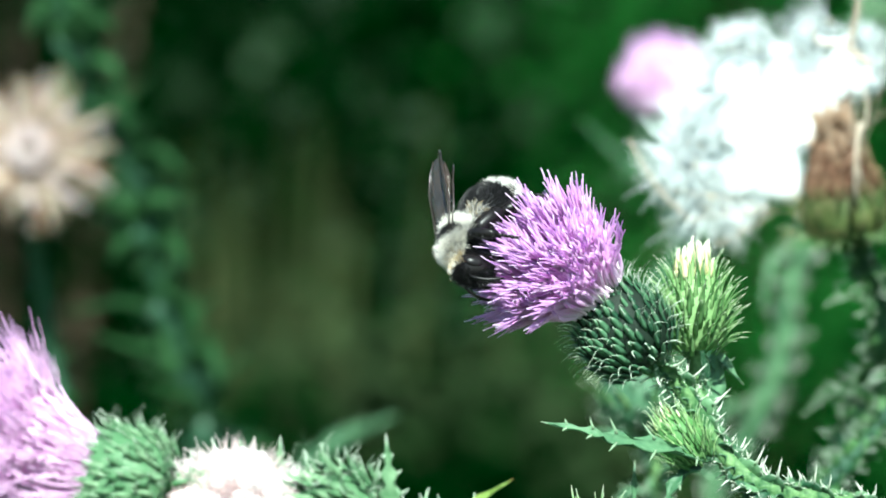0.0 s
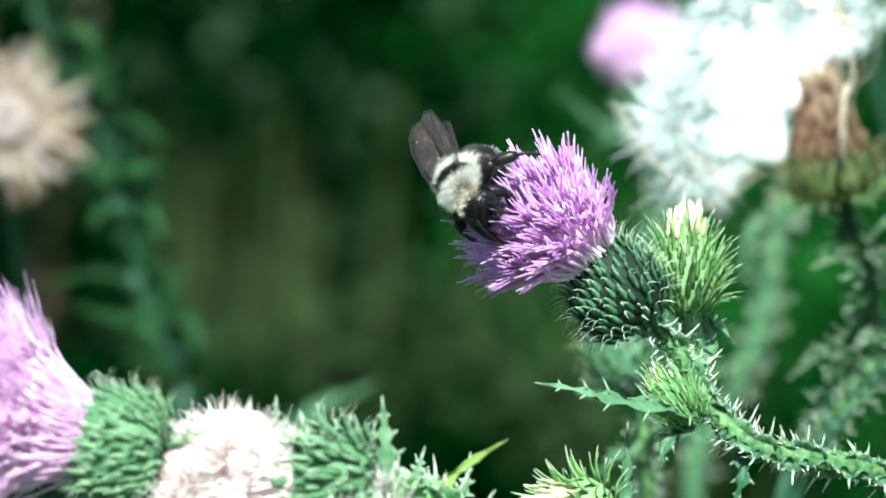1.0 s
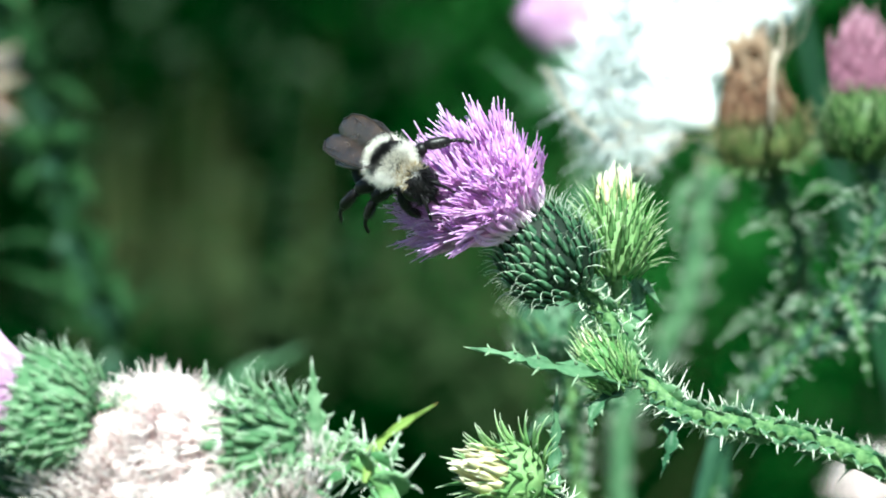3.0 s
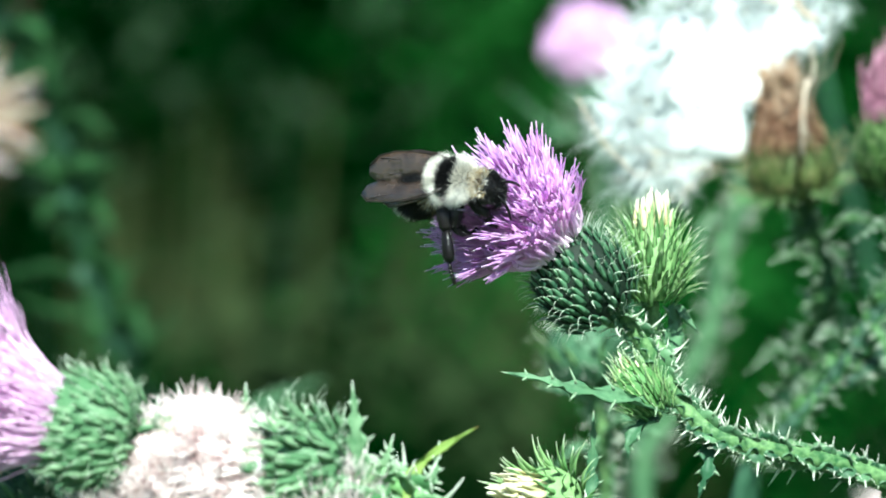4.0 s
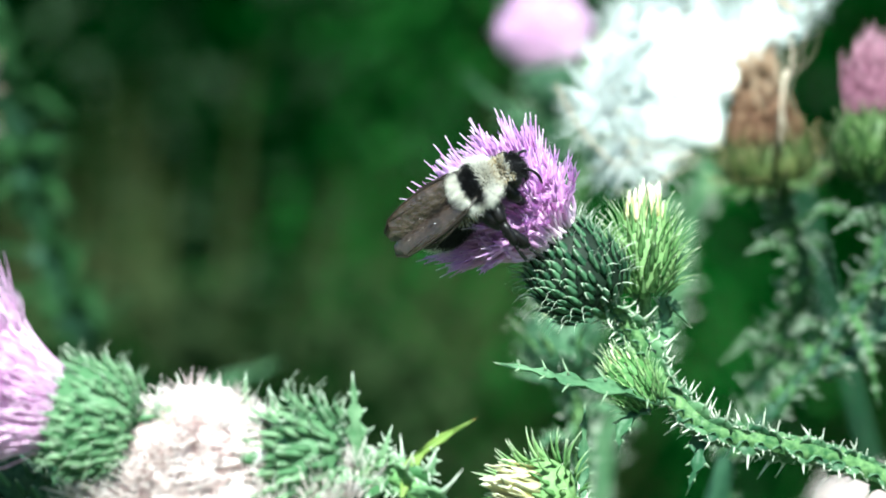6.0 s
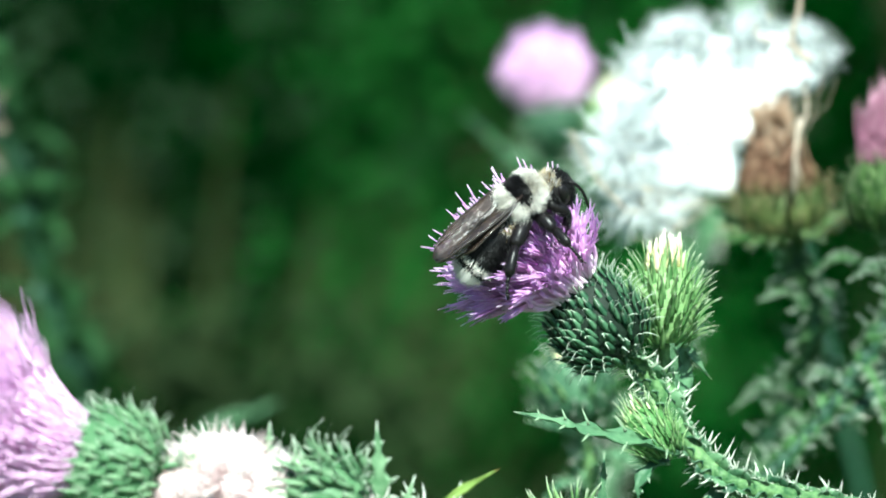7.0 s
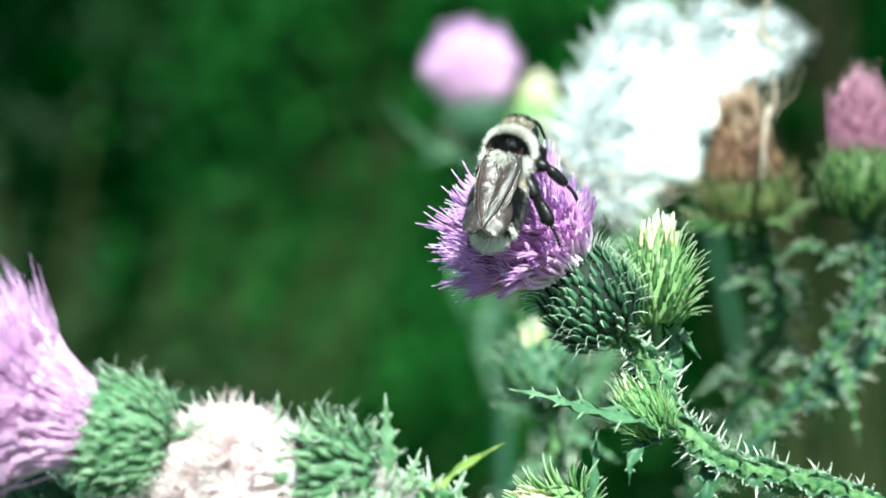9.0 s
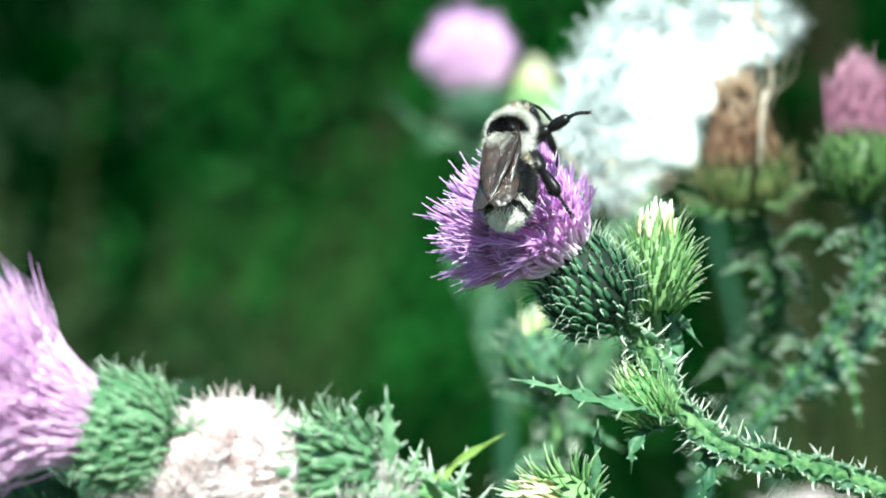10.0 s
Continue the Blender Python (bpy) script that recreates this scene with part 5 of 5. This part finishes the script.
# the low near-black bushes replace dark gaps, their shade put into the leaf colour
for k, (x, y, sx, h, mat, n, label) in enumerate(((-0.95, 2.5, 0.34, 1.35, SHRUB_SHADED, 2600, "leafy bush with shade put into its dark green leaf colour"), (-0.50, 2.35, 0.22, 1.30, SHRUB_SHADED, 2400, "dense green leafy bush behind the thistles"),
                                                   (-0.085, 2.50, 0.043, 1.20, SHRUB_LIT, 1500, "green leafy bush with sunlight put into its leaf colour"), (-0.152, 1.44, 0.019, 0.823, SHRUB_SHADED, 500, "low bush in near-black leaf colour, standing in for a shaded gap"), (-0.189, 1.54, 0.017, 0.822, DRY_LEAF, 400, "low olive-brown dry bush"), (-0.118, 1.54, 0.018, 0.819, DRY_LEAF, 400, "low olive-brown dry bush"), (-0.226, 1.50, 0.015, 0.820, SHRUB_SHADED, 400, "low bush in near-black leaf colour, standing in for a shaded gap"), (-0.045, 2.1, 0.03, 0.74, SHRUB_SHADED, 500, "low bush in near-black leaf colour, standing in for a shaded gap"),
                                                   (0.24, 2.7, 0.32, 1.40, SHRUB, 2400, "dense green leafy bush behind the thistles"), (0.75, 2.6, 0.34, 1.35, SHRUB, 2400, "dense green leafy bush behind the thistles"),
                                                   (-0.65, 3.4, 0.45, 1.6, SHRUB_SHADED, 2600, "leafy bush with shade put into its dark green leaf colour"), (0.05, 3.5, 0.45, 1.6, SHRUB_SHADED, 2600, "leafy bush with shade put into its dark green leaf colour"),
                                                   (0.7, 3.5, 0.45, 1.6, SHRUB_SHADED, 2600, "leafy bush with shade put into its dark green leaf colour"), (-1.5, 3.2, 0.45, 1.6, SHRUB_SHADED, 2600, "leafy bush with shade put into its dark green leaf colour"), (1.4, 3.2, 0.45, 1.6, SHRUB_SHADED, 2600, "leafy bush with shade put into its dark green leaf colour"))):
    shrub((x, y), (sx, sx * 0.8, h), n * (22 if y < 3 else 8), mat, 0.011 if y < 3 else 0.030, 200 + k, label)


def grass_clump(at, height, lean, count, seed, spread=0.05):
    """A tuft of dry grass: bent, tapering blades."""
    r = random.Random(seed)
    verts, faces = [], []
    for i in range(count):
        a = r.uniform(0, 6.3)
        base = Vector((r.gauss(0, spread), r.gauss(0, spread), 0))
        tip = base + Vector((lean + r.gauss(0, 0.03), r.gauss(0, 0.04), height * r.uniform(0.6, 1.05)))
        w = Vector((math.cos(a), math.sin(a), 0)) * 0.006
        o = len(verts)
        for s in (0, 0.35, 0.7, 1.0):
            c = base.lerp(tip, s) + Vector((lean * (s * s - s), 0, 0))
            k = 1 - s ** 2 * 0.95
            verts += [c - w * k, c + w * k, c + Vector((-w.y, w.x, 0)) * 0.3 * k]
        for j in range(3):
            b = o + 3 * j
            faces += [(b, b + 1, b + 4, b + 3), (b + 1, b + 2, b + 5, b + 4), (b + 2, b, b + 3, b + 5)]
    me = bpy.data.meshes.new("grass_clump")
    me.from_pydata(verts, [], faces)
    me.materials.append(DRY_GRASS)
    e = new("grass_clump", me)
    e.location = (at[0], at[1], 0)
    return tagged(e, "clump of tall olive-brown dry grass", "grass", "dry grass behind", "stuff")


for k, (p, lean, n, wide) in enumerate((((-0.12480, 1.64000, 0.79279), 0.26, 110, 0.012), ((-0.11385, 1.64000, 0.78837), 0.28, 110, 0.014), ((-0.24549, 1.90000, 0.79693), 0.03, 160, 0.016), ((0.14649, 1.90000, 0.77063), 0.02, 120, 0.03))):
    grass_clump((p[0] - lean * 0.85, p[1]), p[2] + 0.03, lean, n, 300 + k, wide)



# seconds, the thorax's place, the way the bee faces, the way its back faces
BEE = [
    (0.0, (-0.02867, -0.01300, 1.00162), (0.02, -0.74, -0.67), (-0.93, -0.24, 0.26)),
    (0.5, (-0.02860, -0.01550, 1.00370), (0.28, -0.79, -0.54), (-0.77, -0.52, 0.38)),
    (1.0, (-0.02713, -0.01700, 1.00447), (0.34, -0.80, -0.48), (-0.72, -0.56, 0.42)),
    (1.5, (-0.02746, -0.01700, 1.00290), (0.33, -0.80, -0.5), (-0.75, -0.52, 0.38)),
    (2.0, (-0.02591, -0.01800, 1.00438), (0.48, -0.76, -0.43), (-0.58, -0.65, 0.5)),
    (2.5, (-0.02657, -0.01800, 1.00273), (0.5, -0.78, -0.4), (-0.5, -0.6, 0.6)),
    (2.7, (-0.02681, -0.01800, 1.00216), (0.54, -0.75, -0.38), (-0.46, -0.62, 0.6)),
    (3.8, (-0.02524, -0.02000, 1.00524), (0.88, -0.45, -0.12), (-0.25, -0.8, 0.55)),
    (4.0, (-0.02372, -0.02000, 1.00382), (0.9, -0.4, -0.05), (-0.25, -0.83, 0.5)),
    (4.5, (-0.02320, -0.02100, 1.00540), (0.93, -0.28, 0.06), (-0.2, -0.75, 0.6)),
    (5.0, (-0.01940, -0.02100, 1.00478), (0.94, -0.28, 0.12), (-0.12, -0.75, 0.65)),
    (5.5, (-0.02006, -0.02200, 1.00452), (0.9, -0.2, 0.38), (-0.2, -0.85, 0.45)),
    (5.7, (-0.02015, -0.02200, 1.00133), (0.84, -0.15, 0.5), (-0.2, -0.9, 0.35)),
    (6.8, (-0.01866, -0.01900, 1.00715), (0.82, 0.1, 0.56), (-0.32, -0.65, 0.65)),
    (7.0, (-0.01733, -0.01800, 1.00675), (0.82, 0.22, 0.53), (-0.37, -0.55, 0.7)),
    (7.5, (-0.01654, -0.01800, 1.00637), (0.82, 0.26, 0.50), (-0.37, -0.55, 0.72)),
    (8.0, (-0.01590, -0.01800, 1.00820), (0.72, 0.40, 0.56), (-0.32, -0.62, 0.72)),
    (8.5, (-0.01545, -0.01800, 1.00815), (0.60, 0.46, 0.65), (-0.32, -0.7, 0.6)),
    (8.7, (-0.01567, -0.01800, 1.00839), (0.46, 0.50, 0.73), (-0.32, -0.7, 0.6)),
    (9.0, (-0.01900, -0.01800, 1.00940), (0.24, 0.60, 0.75), (-0.15, -0.78, 0.6)),
    (9.3, (-0.01809, -0.01600, 1.01022), (0.18, 0.66, 0.72), (-0.25, -0.68, 0.68)),
    (9.5, (-0.01930, -0.01600, 1.00999), (0.24, 0.66, 0.70), (-0.22, -0.7, 0.68)),
    (9.8, (-0.01798, -0.01600, 1.00934), (0.14, 0.70, 0.70), (-0.35, -0.6, 0.7)),
    (10.0, (-0.01847, -0.01600, 1.01003), (0.15, 0.72, 0.68), (-0.42, -0.55, 0.72)),
]


def motions():
    def stance(at, ahead, back):
        x = Vector(ahead).normalized()
        z = Vector(back)
        z = (z - x * z.dot(x)).normalized()
        return Matrix.Translation(at) @ Matrix((x, z.cross(x), z)).transposed().to_4x4()

    walk(bee, [(t, stance(p, f, d)) for t, p, f, d in BEE])
    # seconds, how far the wings are lifted, how far they are spread
    beat = [(0.0, 10, -4), (0.5, 0, -4), (1.0, 2, -4), (1.5, -6, -4), (2.0, -13, -4), (2.7, -12, -2), (4.0, -14, 0), (4.5, -20, 0), (5.0, -18, 0), (5.5, -14, 0), (6.8, -8, -6), (8.5, -6, -12), (9.0, 0, -14), (9.4, 0, -14), (10.0, 2, -14)]
    # seconds, how far the abdomen hangs down
    walk(bee_abdomen, [(t, pose(-0.0026, 0, -0.0006, 0, -a, 0)) for t, a in ((0.0, 28), (0.5, 44), (2.0, 46), (2.7, 42), (4.0, 34), (5.5, 34), (7.0, 22), (8.5, 10), (9.0, 8), (10.0, 6))])
    for w, e, root, back, up in bee_wings:
        walk(w, [(t, Matrix.Translation(root) @ pose(0, 0, 0, -18 * e, -(up + a), (180 - back - s) * e)) for t, a, s in beat])
    rest = {"front_leg": (50, 46, 56), "middle_leg": (112, 17, 40), "hind_leg": (148, 12, 20)}
    for n, (name, e, root, length, femur, shin) in enumerate(bee_legs):
        yaw, pitch, knee = rest[name]
        if e > 0:
            pitch += 16
            if name == "hind_leg":
                yaw, pitch = 162, 40
        elif name == "hind_leg":
            yaw, pitch, knee = 136, 8, 16
        upper, lower = [], []
        for k in range(21):
            t = k * 0.5
            s = math.sin(2.1 * t + 2.4 * n)
            c = math.cos(1.7 * t + 1.9 * n)
            if name == "hind_leg" and e < 0:
                yaw, pitch, knee = (72, 16, 22) if 3.4 < t < 6.3 else (142, 4, 14) if t > 8.2 else (136, 8, 16)
            if name == "middle_leg" and e < 0:
                yaw, pitch, knee = (96, -10, 66) if t > 8.2 else (96, 12, 70) if 3.4 < t < 5.2 else (84, 10, 18) if t > 5.2 else (112, 17, 40)
            if name == "middle_leg" and e > 0:
                yaw, pitch, knee = (72, -24, 70) if t < 3.2 else (112, 33, 40)
            swing = 0.4 if name == "hind_leg" else 1.0
            y, p, b = yaw + 13 * s * swing, pitch + 9 * c * swing, knee + 14 * math.sin(2.9 * t + n)
            if name == "middle_leg" and e < 0 and t == 10.0:
                y, p, b = 84, -24, 6
            upper.append((t, Matrix.Translation(Vector((root[0], root[1] * e, root[2])) * MM) @ pose(0, 0, 0, 0, p, e * y)))
            lower.append((t, pose(length * MM, 0, 0, 0, b, 0)))
            if name == "middle_leg" and e < 0 and t == 9.5:
                upper.append((9.8, upper[-1][1]))
                lower.append((9.8, lower[-1][1]))
        walk(femur, upper)
        walk(shin, lower)


motions()
